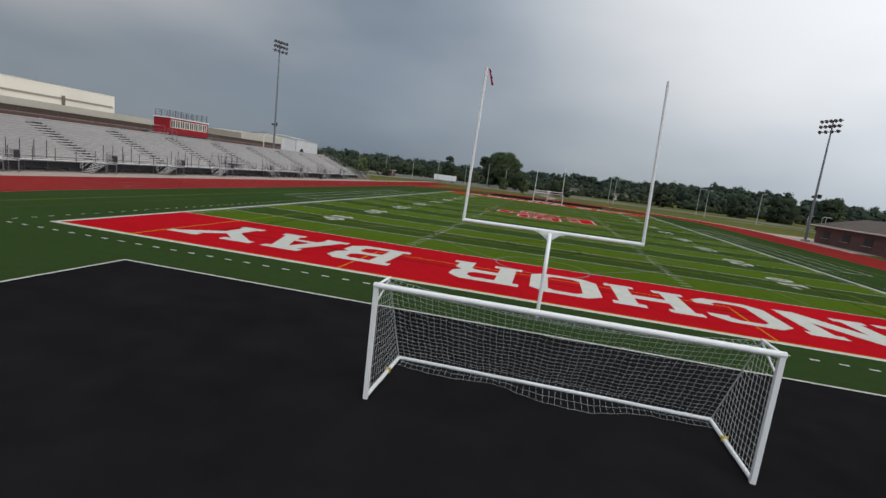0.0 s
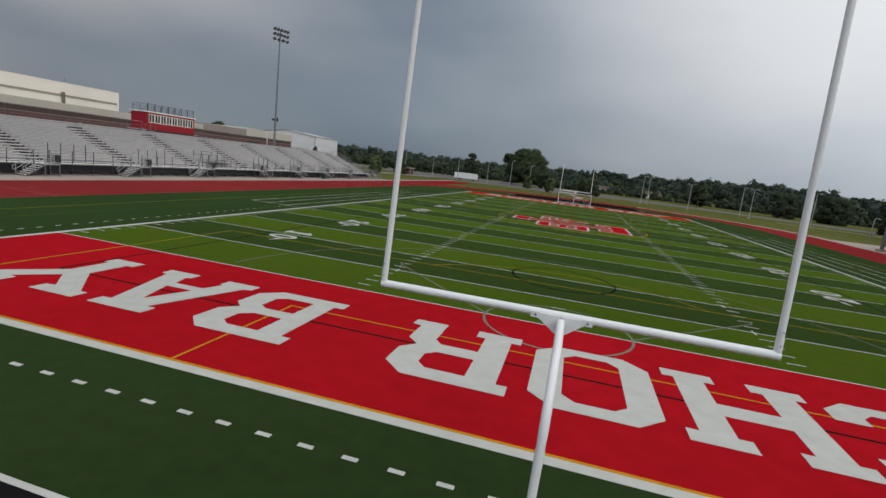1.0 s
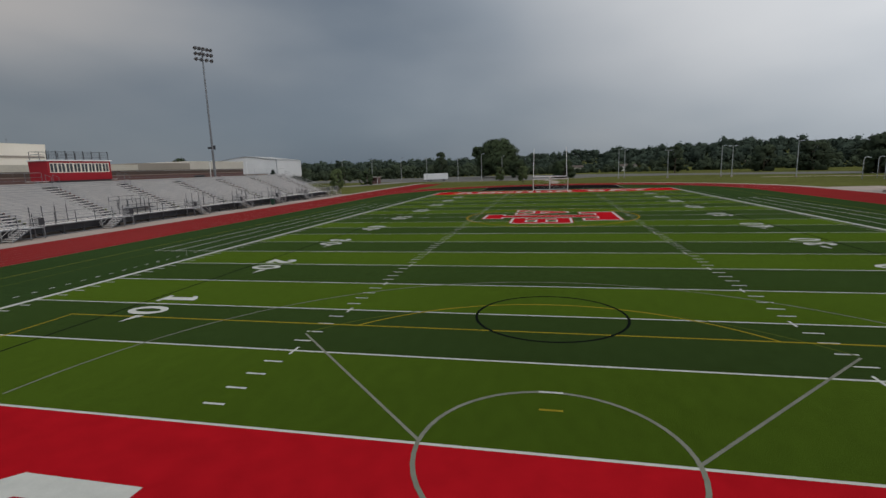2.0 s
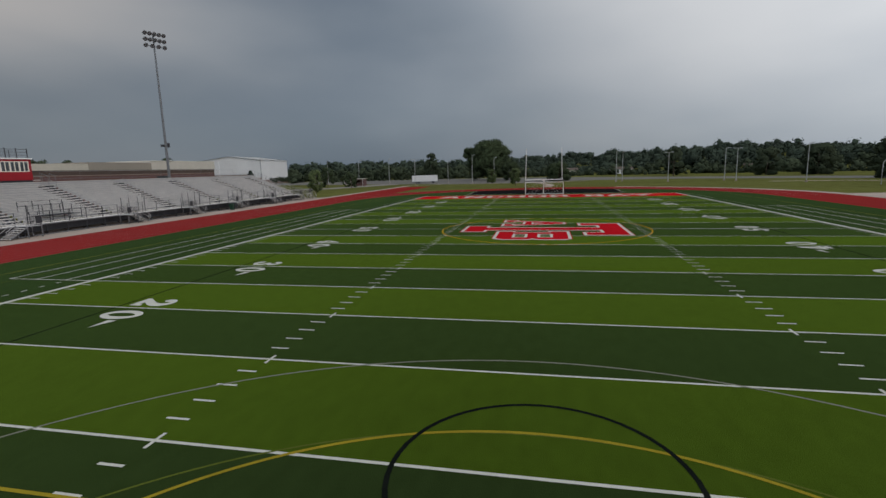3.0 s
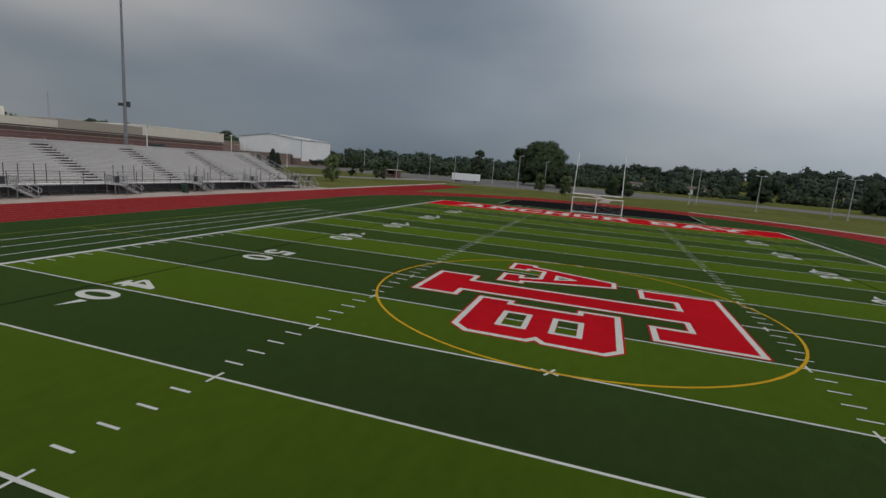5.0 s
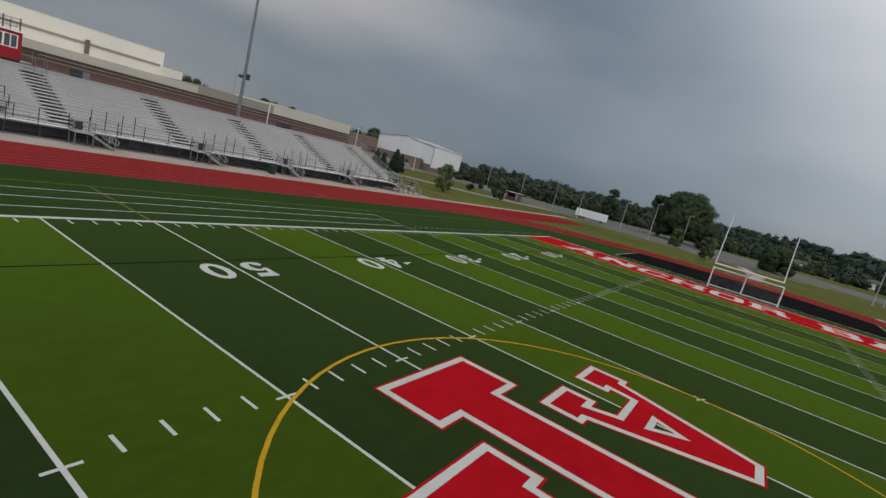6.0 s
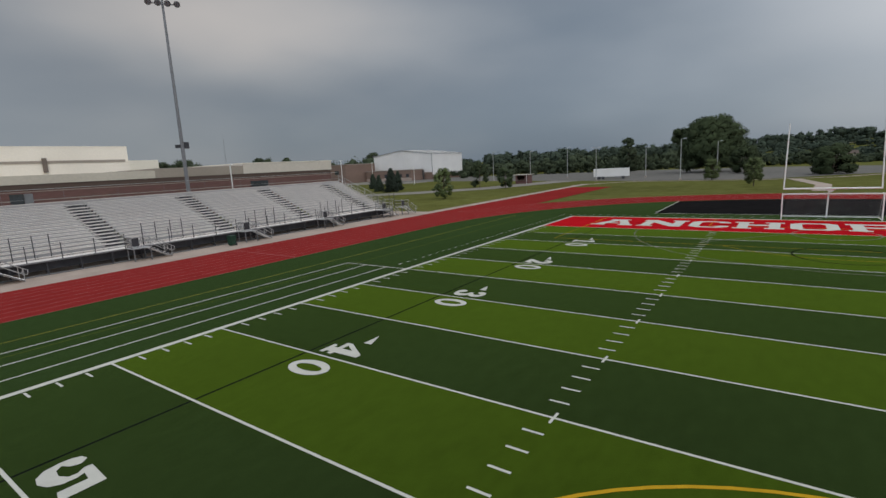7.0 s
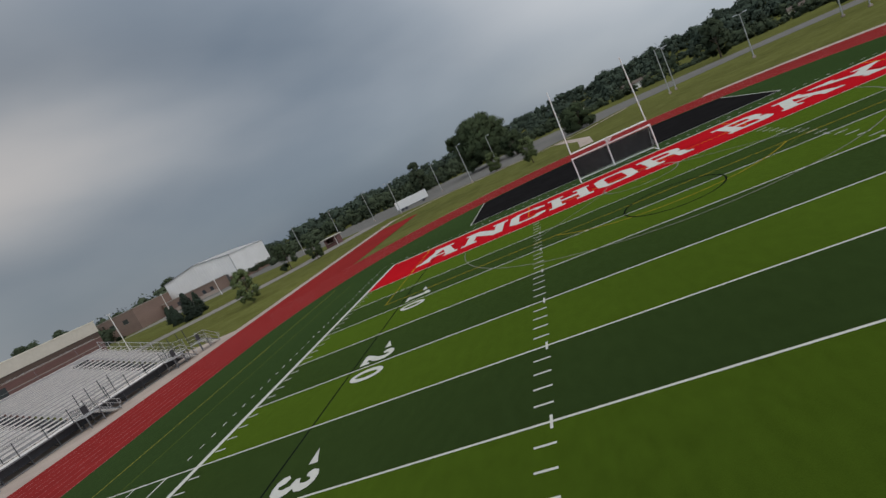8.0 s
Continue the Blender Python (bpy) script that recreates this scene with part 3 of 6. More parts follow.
# midfield emblem: an anchor-like bar between two block letters, red with white borders
EMBLEM = [
    ([(-7.25, 43.5), (-5.0, 43.5), (-5.0, 44.55), (4.8, 44.55), (4.8, 43.4), (3.3, 43.4), (3.3, 41.4), (7.12, 41.4), (7.12, 50.0), (3.25, 50.0), (3.25, 48.05), (4.8, 48.05), (4.8, 46.8), (-5.0, 46.8), (-5.0, 48.0), (-7.25, 48.0)], []),
    ([(-4.0, 47.65), (-2.6, 47.65), (-2.6, 48.1), (2.15, 49.5), (2.15, 50.9), (-2.5, 52.6), (-2.5, 53.1), (-4.0, 53.1), (-4.0, 51.1), (-2.75, 51.1), (-2.75, 51.5), (-2.0, 51.4), (-2.0, 49.45), (-2.8, 49.15), (-2.8, 49.75), (-4.0, 49.75)],
     [[(-1.15, 49.45), (0.15, 50.2), (-1.15, 50.85)]]),
    ([(-4.0, 39.5), (-3.35, 38.85), (-1.05, 38.85), (-0.8, 39.15), (-0.55, 38.85), (1.6, 38.8), (2.2, 39.4), (2.2, 43.95), (0.45, 43.95), (0.45, 43.45), (-2.35, 43.45), (-2.35, 43.95), (-4.0, 43.95)],
     [[(-2.5, 40.15), (-1.28, 40.15), (-1.28, 42.2), (-2.5, 42.2)], [(-0.45, 40.15), (0.78, 40.15), (0.78, 42.2), (-0.45, 42.2)]]),
]
for outer, holes in EMBLEM:
    green = [grown(h, -0.24) for h in holes]
    for name, mat, z, loops in (("emblem_rim", TURF_RED, 0.0090, [grown(outer, 0.07)] + green),
                                ("emblem_border", TURF_WHITE, 0.0112, [outer] + [grown(g, 0.02) for g in green]),
                                ("emblem_fill", TURF_RED, 0.0134, [grown(outer, -0.24)] + holes)):
        me = filled(name, loops, z, 0.002)
        me.materials.append(mat)
        part(name, me, mat, field)


# yard numbers, seven to nine yards in from the sidelines
def ellipse(cx, cy, a, b, n=32):
    return [(cx + a * math.cos(2 * math.pi * i / n), cy + b * math.sin(2 * math.pi * i / n)) for i in range(n)]


# digits in a box 1.16 wide and 1.83 high
DIGITS = {
    0: [ellipse(0.58, 0.915, 0.58, 0.915), ellipse(0.58, 0.915, 0.25, 0.62)],
    1: [[(0.1, 0), (1.06, 0), (1.06, 0.22), (0.82, 0.22), (0.82, 1.83), (0.55, 1.83), (0.12, 1.55), (0.12, 1.32), (0.36, 1.4), (0.36, 0.22), (0.1, 0.22)]],
    2: [[(0.0, 0), (1.12, 0), (1.14, 0.55), (0.98, 0.55), (0.9, 0.36), (0.62, 0.36), (0.98, 0.78), (1.13, 1.1), (1.1, 1.45), (0.88, 1.74), (0.55, 1.83), (0.22, 1.75), (0.03, 1.5), (0.05, 1.22), (0.25, 1.12), (0.42, 1.22), (0.42, 1.42), (0.52, 1.56), (0.66, 1.48), (0.7, 1.25), (0.6, 0.95), (0.3, 0.58), (0.0, 0.2)]],
    3: [[(0.55, 0), (0.88, 0.08), (1.1, 0.3), (1.14, 0.6), (1.02, 0.85), (0.82, 0.97), (1.02, 1.12), (1.08, 1.4), (0.98, 1.65), (0.72, 1.81), (0.42, 1.82), (0.15, 1.7), (0.05, 1.45), (0.16, 1.28), (0.36, 1.3), (0.46, 1.5), (0.6, 1.56), (0.68, 1.4), (0.64, 1.16), (0.36, 1.06), (0.36, 0.86), (0.64, 0.78), (0.74, 0.52), (0.66, 0.28), (0.52, 0.24), (0.42, 0.48), (0.2, 0.56), (0.03, 0.42), (0.05, 0.2), (0.24, 0.05)]],
    4: [[(0.35, 0), (1.16, 0), (1.16, 0.2), (0.98, 0.22), (0.98, 0.42), (1.16, 0.42), (1.16, 0.66), (0.98, 0.66), (0.98, 1.83), (0.72, 1.83), (0.0, 0.7), (0.0, 0.42), (0.56, 0.42), (0.56, 0.22), (0.35, 0.2)], [(0.22, 0.66), (0.56, 0.66), (0.56, 1.2)]],
    5: [[(0.5, 0), (0.85, 0.07), (1.08, 0.3), (1.14, 0.62), (1.03, 0.95), (0.8, 1.12), (0.5, 1.14), (0.32, 1.06), (0.36, 1.42), (0.98, 1.4), (1.08, 1.83), (0.12, 1.83), (0.06, 0.8), (0.24, 0.78), (0.42, 0.93), (0.6, 0.9), (0.72, 0.66), (0.68, 0.34), (0.52, 0.2), (0.42, 0.42), (0.2, 0.52), (0.02, 0.36), (0.06, 0.14), (0.25, 0.03)]],
}
digit_me = {}
for d, loops in DIGITS.items():
    me = filled("numeral", loops, 0, 0.002)
    me.materials.append(TURF_WHITE)
    digit_me[d] = me
arrow_me = filled("arrow", [[(0.0, 0.0), (0.92, 0.0), (0.0, 0.38)]], 0, 0.002)
arrow_me.materials.append(TURF_WHITE)
flip_me = filled("arrow", [[(0.0, 0.0), (-0.92, 0.0), (0.0, 0.38)]], 0, 0.002)
flip_me.materials.append(TURF_WHITE)
for k in range(10, 100, 10):
    n = min(k, 100 - k) // 10
    for s in (-1, 1):
        # upright for a reader on the sideline at x = s * SIDE
        base = Matrix.Translation((s * (SIDE - 7 * YARD), k * YARD, 0.0105)) @ Matrix.Rotation(radians(90 if s > 0 else -90), 4, "Z")
        for d, u in ((n, -1.16 - 0.28), (0, 0.42)):
            ob = part("numeral", digit_me[d], TURF_WHITE, field)
            ob.matrix_local = base @ Matrix.Translation((u, 0, 0))
        if k != 50:
            right = (k > 50) == (s > 0)
            ob = part("arrow_mark", arrow_me if right else flip_me, TURF_WHITE, field)
            ob.matrix_local = base @ Matrix.Translation((1.75 if right else -1.75, 1.02, 0))

# concrete apron, drives and parking
structure("pavement", flat(-66, -20, -BEND - LANES, 103, -0.02), CONCRETE, "pale concrete apron below the grandstand", "pavement")
structure("path", flat(-48.3, 103, -BEND - LANES, 172, -0.024), CONCRETE, "pale concrete path beside the track", "path")
structure("track_kerb", ribbon(arc(0, MID + STRAIGHT, BEND + LANES + 0.2, 67, 130, 48), 0.4, -0.03), CONCRETE, "narrow concrete strip round the track", "kerb")
lot_bm = bmesh.new()
LOT = [(-215, 238), (-118, 214), (-61, 193), (-36, 182), (-8, 178), (16, 196), (48, 190), (75, 172), (120, 128), (134, 140), (92, 188), (56, 214), (30, 236), (-8, 262), (-62, 276), (-120, 270), (-215, 262)]
lot_bm.faces.new([lot_bm.verts.new((x, y, -0.03)) for x, y in LOT])
bmesh.ops.triangulate(lot_bm, faces=lot_bm.faces[:])
structure("parking_lot", lot_bm, ASPHALT, "pale grey asphalt parking lot beyond the lawn", "parking lot")
structure("service_drive", ribbon([(-128, 118), (-104, 132), (-84, 146), (-72, 160), (-60, 196)], 10.5, -0.034), PALE_ASPHALT, "grey asphalt drive", "road")
structure("hall_forecourt", flat(-186, 204, -132, 235.8, -0.032), PALE_ASPHALT, "pale asphalt yard before the hall", "pavement")
structure("lot_path", ribbon([(-49, 166), (-44, 174), (-36, 179.5), (-8, 175.5), (6, 180), (18, 193)], 1.3, -0.026), CONCRETE, "pale concrete path along the lot", "path")
structure("goal_path", ribbon([(1.0, 139), (2.0, 154), (-2, 175)], 2.4, -0.022), CONCRETE, "pale concrete path across the lawn", "path")


# ---- football goals ----
def football_goal(y, face):
    """A white gooseneck goal; face is the way from the post to the crossbar along y."""
    g = thing("football_goal", "white painted steel football goal on a single gooseneck post", "goal post", "football goals", at=(0, y, 0))
    bar, half, top = 2.99, 3.556, 9.10
    lean = 0.16          # the uprights stand slightly in towards each other
    bm = bmesh.new()
    back = -face * 2.22
    pts = [(-0.05, back, -0.02), (-0.025, back, 1.5)]
    for i in range(1, 9):
        a = radians(90 * i / 8)
        pts.append((-0.025 * (1 - i / 8), back + face * 1.25 * (1 - math.cos(a)), 1.5 + 1.27 * math.sin(a)))
    pts.append((0, -face * 0.16, 2.90))
    pipe(bm, pts, 0.074, 14)
    part("post", bm, WHITE_PAINT, g)
    bm = bmesh.new()
    tube(bm, (-half - 0.05, 0, bar), (half + 0.05, 0, bar), 0.076, sides=18)
    part("crossbar", bm, WHITE_PAINT, g)
    for s in (-1, 1):
        bm = bmesh.new()
        tube(bm, (s * half, 0, bar), (s * (half - lean), 0, top), 0.058, 0.054, 16)
        tube(bm, (s * half, 0, bar + 0.02), (s * half, 0, bar + 0.30), 0.0605, 0.0605, 16)
        up = part("upright", bm, WHITE_PAINT, g)
        for z in (bar + 0.18, bar + 0.42):
            bolt = bmesh.new()
            tube(bolt, (s * half, -0.08, z), (s * half, 0.08, z), 0.011, sides=6)
            part("bolt", bolt, STEEL, up)
    for s in (-1, 1):
        bm = bmesh.new()
        near, far_ = -face * 0.085, -face * 0.105
        outline = [(s * 0.02, bar - 0.38), (s * 0.42, bar - 0.085), (s * 0.42, bar + 0.01), (s * 0.02, bar + 0.01)]
        va, vb = ([bm.verts.new((x, yy, z)) for x, z in outline] for yy in (near, far_))
        bm.faces.new(va)
        bm.faces.new(vb[::-1])
        for k in range(4):
            bm.faces.new((va[k], vb[k], vb[(k + 1) % 4], va[(k + 1) % 4]))
        bmesh.ops.recalc_face_normals(bm, faces=bm.faces[:])
        plate = part("gusset", bm, WHITE_PAINT, g, "white steel gusset plate")
        y_in, y_out = sorted((-face * 0.086, -face * 0.112))
        part("clamp_tab", boxes((min(s * 0.40, s * 0.56), y_in, bar - 0.085, max(s * 0.40, s * 0.56), y_out, bar + 0.03)), WHITE_PAINT, plate)
        bolt = bmesh.new()
        tube(bolt, (s * 0.47, -face * 0.11, bar - 0.03), (s * 0.47, -face * 0.13, bar - 0.03), 0.022, sides=6)
        part("bolt", bolt, STEEL, plate, "grey bolt head")
    bm = bmesh.new()
    tube(bm, (-0.05, back, -0.01), (-0.05, back, 0.05), 0.125, 0.115, 16)
    part("base_collar", bm, STEEL, g, "grey steel collar at the ground")
    return g, half - lean, top


goal_a, g_half, g_top = football_goal(-10 * YARD - 0.04, 1)
goal_b, g_half, g_top = football_goal(110 * YARD - 0.02, -1)
bm = bmesh.new()
rib = []
for i in range(9):
    z = -0.62 * i / 8
    rib.append((bm.verts.new((0.01 + 0.20 * (i / 8) ** 0.8, 0.02 * math.sin(i), z)), bm.verts.new((0.09 + 0.20 * (i / 8) ** 0.8 + 0.02 * math.sin(2 * i), 0.05 + 0.03 * math.sin(i * 1.3), z - 0.02))))
for a, b in zip(rib, rib[1:]):
    bm.faces.new((a[0], a[1], b[1], b[0]))
bmesh.ops.solidify(bm, geom=bm.faces[:], thickness=0.004)
flag = part("wind_ribbon", bm, RED_FLAG)
tagged(flag, "dark red cloth ribbon tied to the top of a goal upright", "wind ribbon")
flag.location = (-g_half + 0.05, -10 * YARD - 0.04, g_top - 0.02)


# ---- soccer goals ----
def soccer_goal(x, y, face, name_label, cord=0.0036):
    """A portable goal with its mouth at y, opening towards -face along y; the net goes back along face."""
    g = thing("soccer_goal", name_label, "soccer goal", "soccer goals", at=(x, y, 0))
    w, h, d0, d1 = 3.72, 2.45, 0.84, 2.35
    for s in (-1, 1):
        part("post", boxes((s * w - 0.046, -0.046, 0, s * w + 0.046, 0.046, h + 0.05)), WHITE_PAINT, g)
        part("ground_rail", tubes([((s * w, 0, 0.045), (s * w, face * d1, 0.045))], 0.045, 10), WHITE_PAINT, g)
        part("top_arm", tubes([((s * w, 0, h), (s * w, face * d0, h))], 0.028, 10), WHITE_PAINT, g)
        part("strut", tubes([((s * w, face * d0, h), (s * w, face * d1, 0.05))], 0.011, 8), STEEL_BRIGHT, g, "thin grey stay")
        part("brace", tubes([((s * w, 0.0, h - 0.42), (s * w, face * d0 * 0.96, h - 0.05))], 0.02, 8), WHITE_PAINT, g)
        part("anchor_clip", boxes((s * w - 0.06, face * d1 * 0.62 - 0.03, 0.0, s * w + 0.06, face * d1 * 0.62 + 0.03, 0.12)), YELLOW_PAINT, g, "faded yellow clip")
    bm = bmesh.new()
    tube(bm, (-w - 0.055, 0, h), (w + 0.055, 0, h), 0.06, sides=14)
    part("crossbar", bm, WHITE_PAINT, g)
    part("back_rail", tubes([((-w, face * d1, 0.05), (w, face * d1, 0.05))], 0.045, 12), WHITE_PAINT, g)
    # the net: cords over top, back and sides, sagging between their supports
    prof = [(0.05, h - 0.03), (d0, h - 0.02), (d1 - 0.02, 0.10), (d1 - 0.35, 0.02)]
    line = []
    for (a, b), (c, d) in zip(prof, prof[1:]):
        n = max(2, int(math.hypot(c - a, d - b) / 0.15))
        for i in range(n):
            t = i / n
            sag = 0.10 * math.sin(math.pi * t)
            line.append((a + (c - a) * t, b + (d - b) * t - sag * (0.9 if b > 1 and d > 1 else 0.15), sag))
    line.append((*prof[-1], 0))
    cols = int(2 * w / 0.145)

    def net_point(i, k):
        x = -w + 2 * w * i / cols
        yy, z, sag = line[k]
        e = abs(2 * i / cols - 1) ** 1.6
        pull = 0.18 + 0.82 * e                      # the roof of the net hangs in away from the corner arms
        f = min(1.0, max(0.0, (h - z) / h))
        if yy < d0 + 0.01 and z > h * 0.8:
            yy, z = yy * pull, z - 0.10 * (1 - e) * yy / d0
        elif k < len(line) - 4:
            yy = yy * f + (d0 * pull + (yy - d0)) * (1 - f)
            z = z - 0.10 * (1 - e) * (1 - f)
        else:
            yy = yy - (0.35 + 0.25 * math.sin(i * 0.23 + 1)) * (k - len(line) + 4) / 3 * (1 - e)
        wave = 0.04 * math.sin(i * 0.55 + k * 0.2) * math.sin(math.pi * i / cols) + 0.02 * math.sin(i * 1.7)
        return (x + 0.012 * math.sin(k * 1.1 + i), face * (yy + wave * min(1, k / 8)), max(0.012, z))

    bm = bmesh.new()
    r = cord
    for i in range(cols + 1):
        for k in range(len(line) - 1):
            tube(bm, net_point(i, k), net_point(i, k + 1), r, r, 3, False)
    for k in range(len(line)):
        for i in range(cols):
            tube(bm, net_point(i, k), net_point(i + 1, k), r, r, 3, False)
    for s in (-1, 1):
        rows = int(h / 0.15)
        for j in range(rows + 1):
            z = 0.04 + (h - 0.08) * j / rows
            reach = d0 + (d1 - d0) * (1 - z / h)
            steps = max(2, int(reach / 0.2))
            for q in range(steps):
                a, b = reach * q / steps, reach * (q + 1) / steps
                tube(bm, (s * (w - 0.05 * math.sin(math.pi * a / reach)), face * a, z + 0.02 * math.sin(a * 5)), (s * (w - 0.05 * math.sin(math.pi * b / reach)), face * b, z + 0.02 * math.sin(b * 5)), r, r, 3, False)
        for j in range(int(d1 / 0.15) + 1):
            yy = 0.02 + j * 0.15
            zt = h if yy < d0 else h * (1 - (yy - d0) / (d1 - d0))
            n = max(1, int(zt / 0.3))
            for q in range(n):
                tube(bm, (s * (w - 0.03), face * yy, 0.04 + (zt - 0.06) * q / n), (s * (w - 0.03), face * yy, 0.04 + (zt - 0.06) * (q + 1) / n), r, r, 3, False)
    part("net", bm, NET, g, "white knotted net, sagging")
    return g


soccer_goal(0.3, -19.98, 1, "white portable soccer goal with sagging net on black surface")
soccer_goal(0.1, 110 * YARD + 0.45, 1, "white portable soccer goal with net behind the end line", 0.0022)


# ---- grandstand ----
STEEL_RAIL = material("weathered_rail", (0.048, 0.048, 0.052), 0.5, metal=0.2, vary=0.25, scale=2.0, fine=30, bump=0.05)
ST_Y0, ST_Y1 = -6.5, 97.5
AISLES = [45.65 + s * (5.37 + 10.75 * k) for s in (-1, 1) for k in range(5)]
AISLES.sort()
DECK_Z, FRONT_X, ROW_X, RUN, RISE, ROWS_N = 1.15, -50.7, -52.1, 0.635, 0.262, 15
TOP_X = ROW_X - RUN * ROWS_N
TOP_Z = DECK_Z + 0.1 + RISE * (ROWS_N - 1)
AISLE_W = 2.0
stand = thing("grandstand", "long aluminium bleacher grandstand with stepped aisles and steel railings", "grandstand")
edges = [ST_Y0] + [v for a in AISLES for v in (a - AISLE_W / 2, a + AISLE_W / 2)] + [ST_Y1]
sections = [(edges[i], edges[i + 1]) for i in range(0, len(edges), 2)]
for y0, y1 in sections:
    for i in range(ROWS_N):
        x, z = ROW_X - RUN * i, DECK_Z + 0.1 + RISE * i
        part("seat_plank", boxes((x - 0.52, y0, z + 0.40, x - 0.26, y1, z + 0.44)), ALU, stand)
        part("foot_plank", boxes((x - 0.255, y0, z - 0.03, x - 0.01, y1, z), (x - 0.62, y0, z - 0.03, x - 0.275, y1, z)), ALU, stand)
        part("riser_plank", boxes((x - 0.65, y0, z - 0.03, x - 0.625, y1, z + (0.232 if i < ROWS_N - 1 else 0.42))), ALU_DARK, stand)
for a in AISLES:
    for i in range(ROWS_N - 1):
        x, z = ROW_X - RUN * i, DECK_Z + 0.1 + RISE * i
        st = part("aisle_step", boxes((x - 0.635, a - AISLE_W / 2 + 0.01, z - 0.03, x - 0.30, a + AISLE_W / 2 - 0.01, z + 0.0),
                                      (x - 0.30, a - AISLE_W / 2 + 0.01, z - 0.085, x - 0.28, a + AISLE_W / 2 - 0.01, z + 0.0)), ALU, stand)
        part("step_riser", boxes((x - 0.32, a - AISLE_W / 2, z - 0.27, x - 0.30, a + AISLE_W / 2, z - 0.03)), STEEL_DARK, st, "black riser")
        part("step_riser", boxes((x - 0.30, a - AISLE_W / 2, z - 0.29, x + 0.01, a + AISLE_W / 2, z - 0.265)), STEEL_DARK, st, "black well below the step")
for a in AISLES:
    y0, y1 = a - AISLE_W / 2, a + AISLE_W / 2
    x, z = ROW_X - RUN * (ROWS_N - 1), DECK_Z + 0.1 + RISE * (ROWS_N - 1)
    part("seat_plank", boxes((x - 0.52, y0, z + 0.40, x - 0.26, y1, z + 0.44)), ALU, stand)
    part("foot_plank", boxes((x - 0.62, y0, z - 0.03, x - 0.01, y1, z)), ALU, stand)
    part("riser_plank", boxes((x - 0.035, y0, z - 0.28, x - 0.015, y1, z - 0.03)), STEEL_DARK, stand, "black riser")
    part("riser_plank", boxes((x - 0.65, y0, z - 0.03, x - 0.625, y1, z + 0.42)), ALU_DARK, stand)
    for h in (a + 0.1, a + 1.05) if 39 < a < 53 else ():
        part("aisle_guard", tubes([((x + 0.35, h, z - 0.28), (x + 0.35, h, z + 1.15)), ((x + 0.35, h, z + 1.15), (x - 0.55, h, z + 1.5)), ((x - 0.55, h, z + 1.5), (x - 0.55, h, z + 0.44))], 0.030, 6), STEEL, stand)
for k, (y0, y1) in enumerate(zip([ST_Y0] + AISLES, AISLES + [ST_Y1])):
    part("walkway", boxes((ROW_X - 0.005, y0, DECK_Z - 0.05, FRONT_X, y1, DECK_Z)), ALU, stand)
    part("fascia", boxes((FRONT_X, y0, DECK_Z - 0.12, FRONT_X + 0.05, y1, DECK_Z + 0.0)), STEEL, stand)
    # added dark sheet: paints the deck-edge shade and the dim structure behind it
    part("under_deck_shade", boxes((FRONT_X - 0.62, y0, 0.34, FRONT_X - 0.58, y1, DECK_Z - 0.06)), STEEL_DARK, stand, "dark sheet added for shade and dim framing below the walkway")


def rail_run(name, points, height, gap=1.83, bars=(1.0, 0.52), r=0.024, mat=STEEL, thin=0.9):
    """Posts and level bars along a line of points, each section a part of the grandstand."""
    for p, q in zip(points, points[1:]):
        p, q = Vector(p), Vector(q)
        n = max(1, round((q - p).length / gap))
        for i in range(n + 1):
            c = p.lerp(q, i / n)
            part("rail_post", tubes([(c, c + Vector((0, 0, height)))], r, 6), mat, stand)
        for b in bars:
            part(name, tubes([(p + Vector((0, 0, height * b)), q + Vector((0, 0, height * b)))], r * thin, 6), STEEL if thin < 0.6 else mat, stand)


def chain_link(a, b, height, cell=0.16, r=0.004, z0=0.06):
    """Wire mesh between a and b, upright."""
    a, b = Vector(a), Vector(b)
    L = (b - a).length
    bm = bmesh.new()
    n = int(L / cell)
    m = max(1, int(height / cell))
    for i in range(-m, n + 1):
        for s in (1, -1):
            u0, v0, u1, v1 = (i * cell, 0, (i + m) * cell, m * cell) if s > 0 else ((i + m) * cell, 0, i * cell, m * cell)
            pts = []
            for u, v in ((u0, v0), (u1, v1)):
                pts.append([u, v])
            for p, q in ((0, 1), (1, 0)):
                u, v = pts[p]
                uu, vv = pts[q]
                lim = 0.0 if u < 0 else (L if u > L else None)
                if lim is not None and uu != u:
                    t = (lim - u) / (uu - u)
                    pts[p] = [lim, v + (vv - v) * t]
            (ua, va), (ub, vb) = pts
            if abs(ua - ub) < 0.01:
                continue
            w = [a.lerp(b, u / L) + Vector((0, 0, z0 + v / (m * cell) * (height - z0))) for u, v in ((ua, va), (ub, vb))]
            tube(bm, w[0], w[1], r, r, 3, False)
    return bm


gaps = [(a - 0.75 + d, a + 0.75 + d) for a in AISLES for d in ((0.6,) if a > 45 else (-0.6,))]
cuts = [ST_Y0] + [v for g in gaps for v in g] + [ST_Y1]
for i in range(0, len(cuts), 2):
    rail_run("front_rail", [(FRONT_X - 0.04, cuts[i], DECK_Z), (FRONT_X - 0.04, cuts[i + 1], DECK_Z)], 1.30, 2.3, (0.97, 0.3), 0.036, STEEL_RAIL, 0.35)
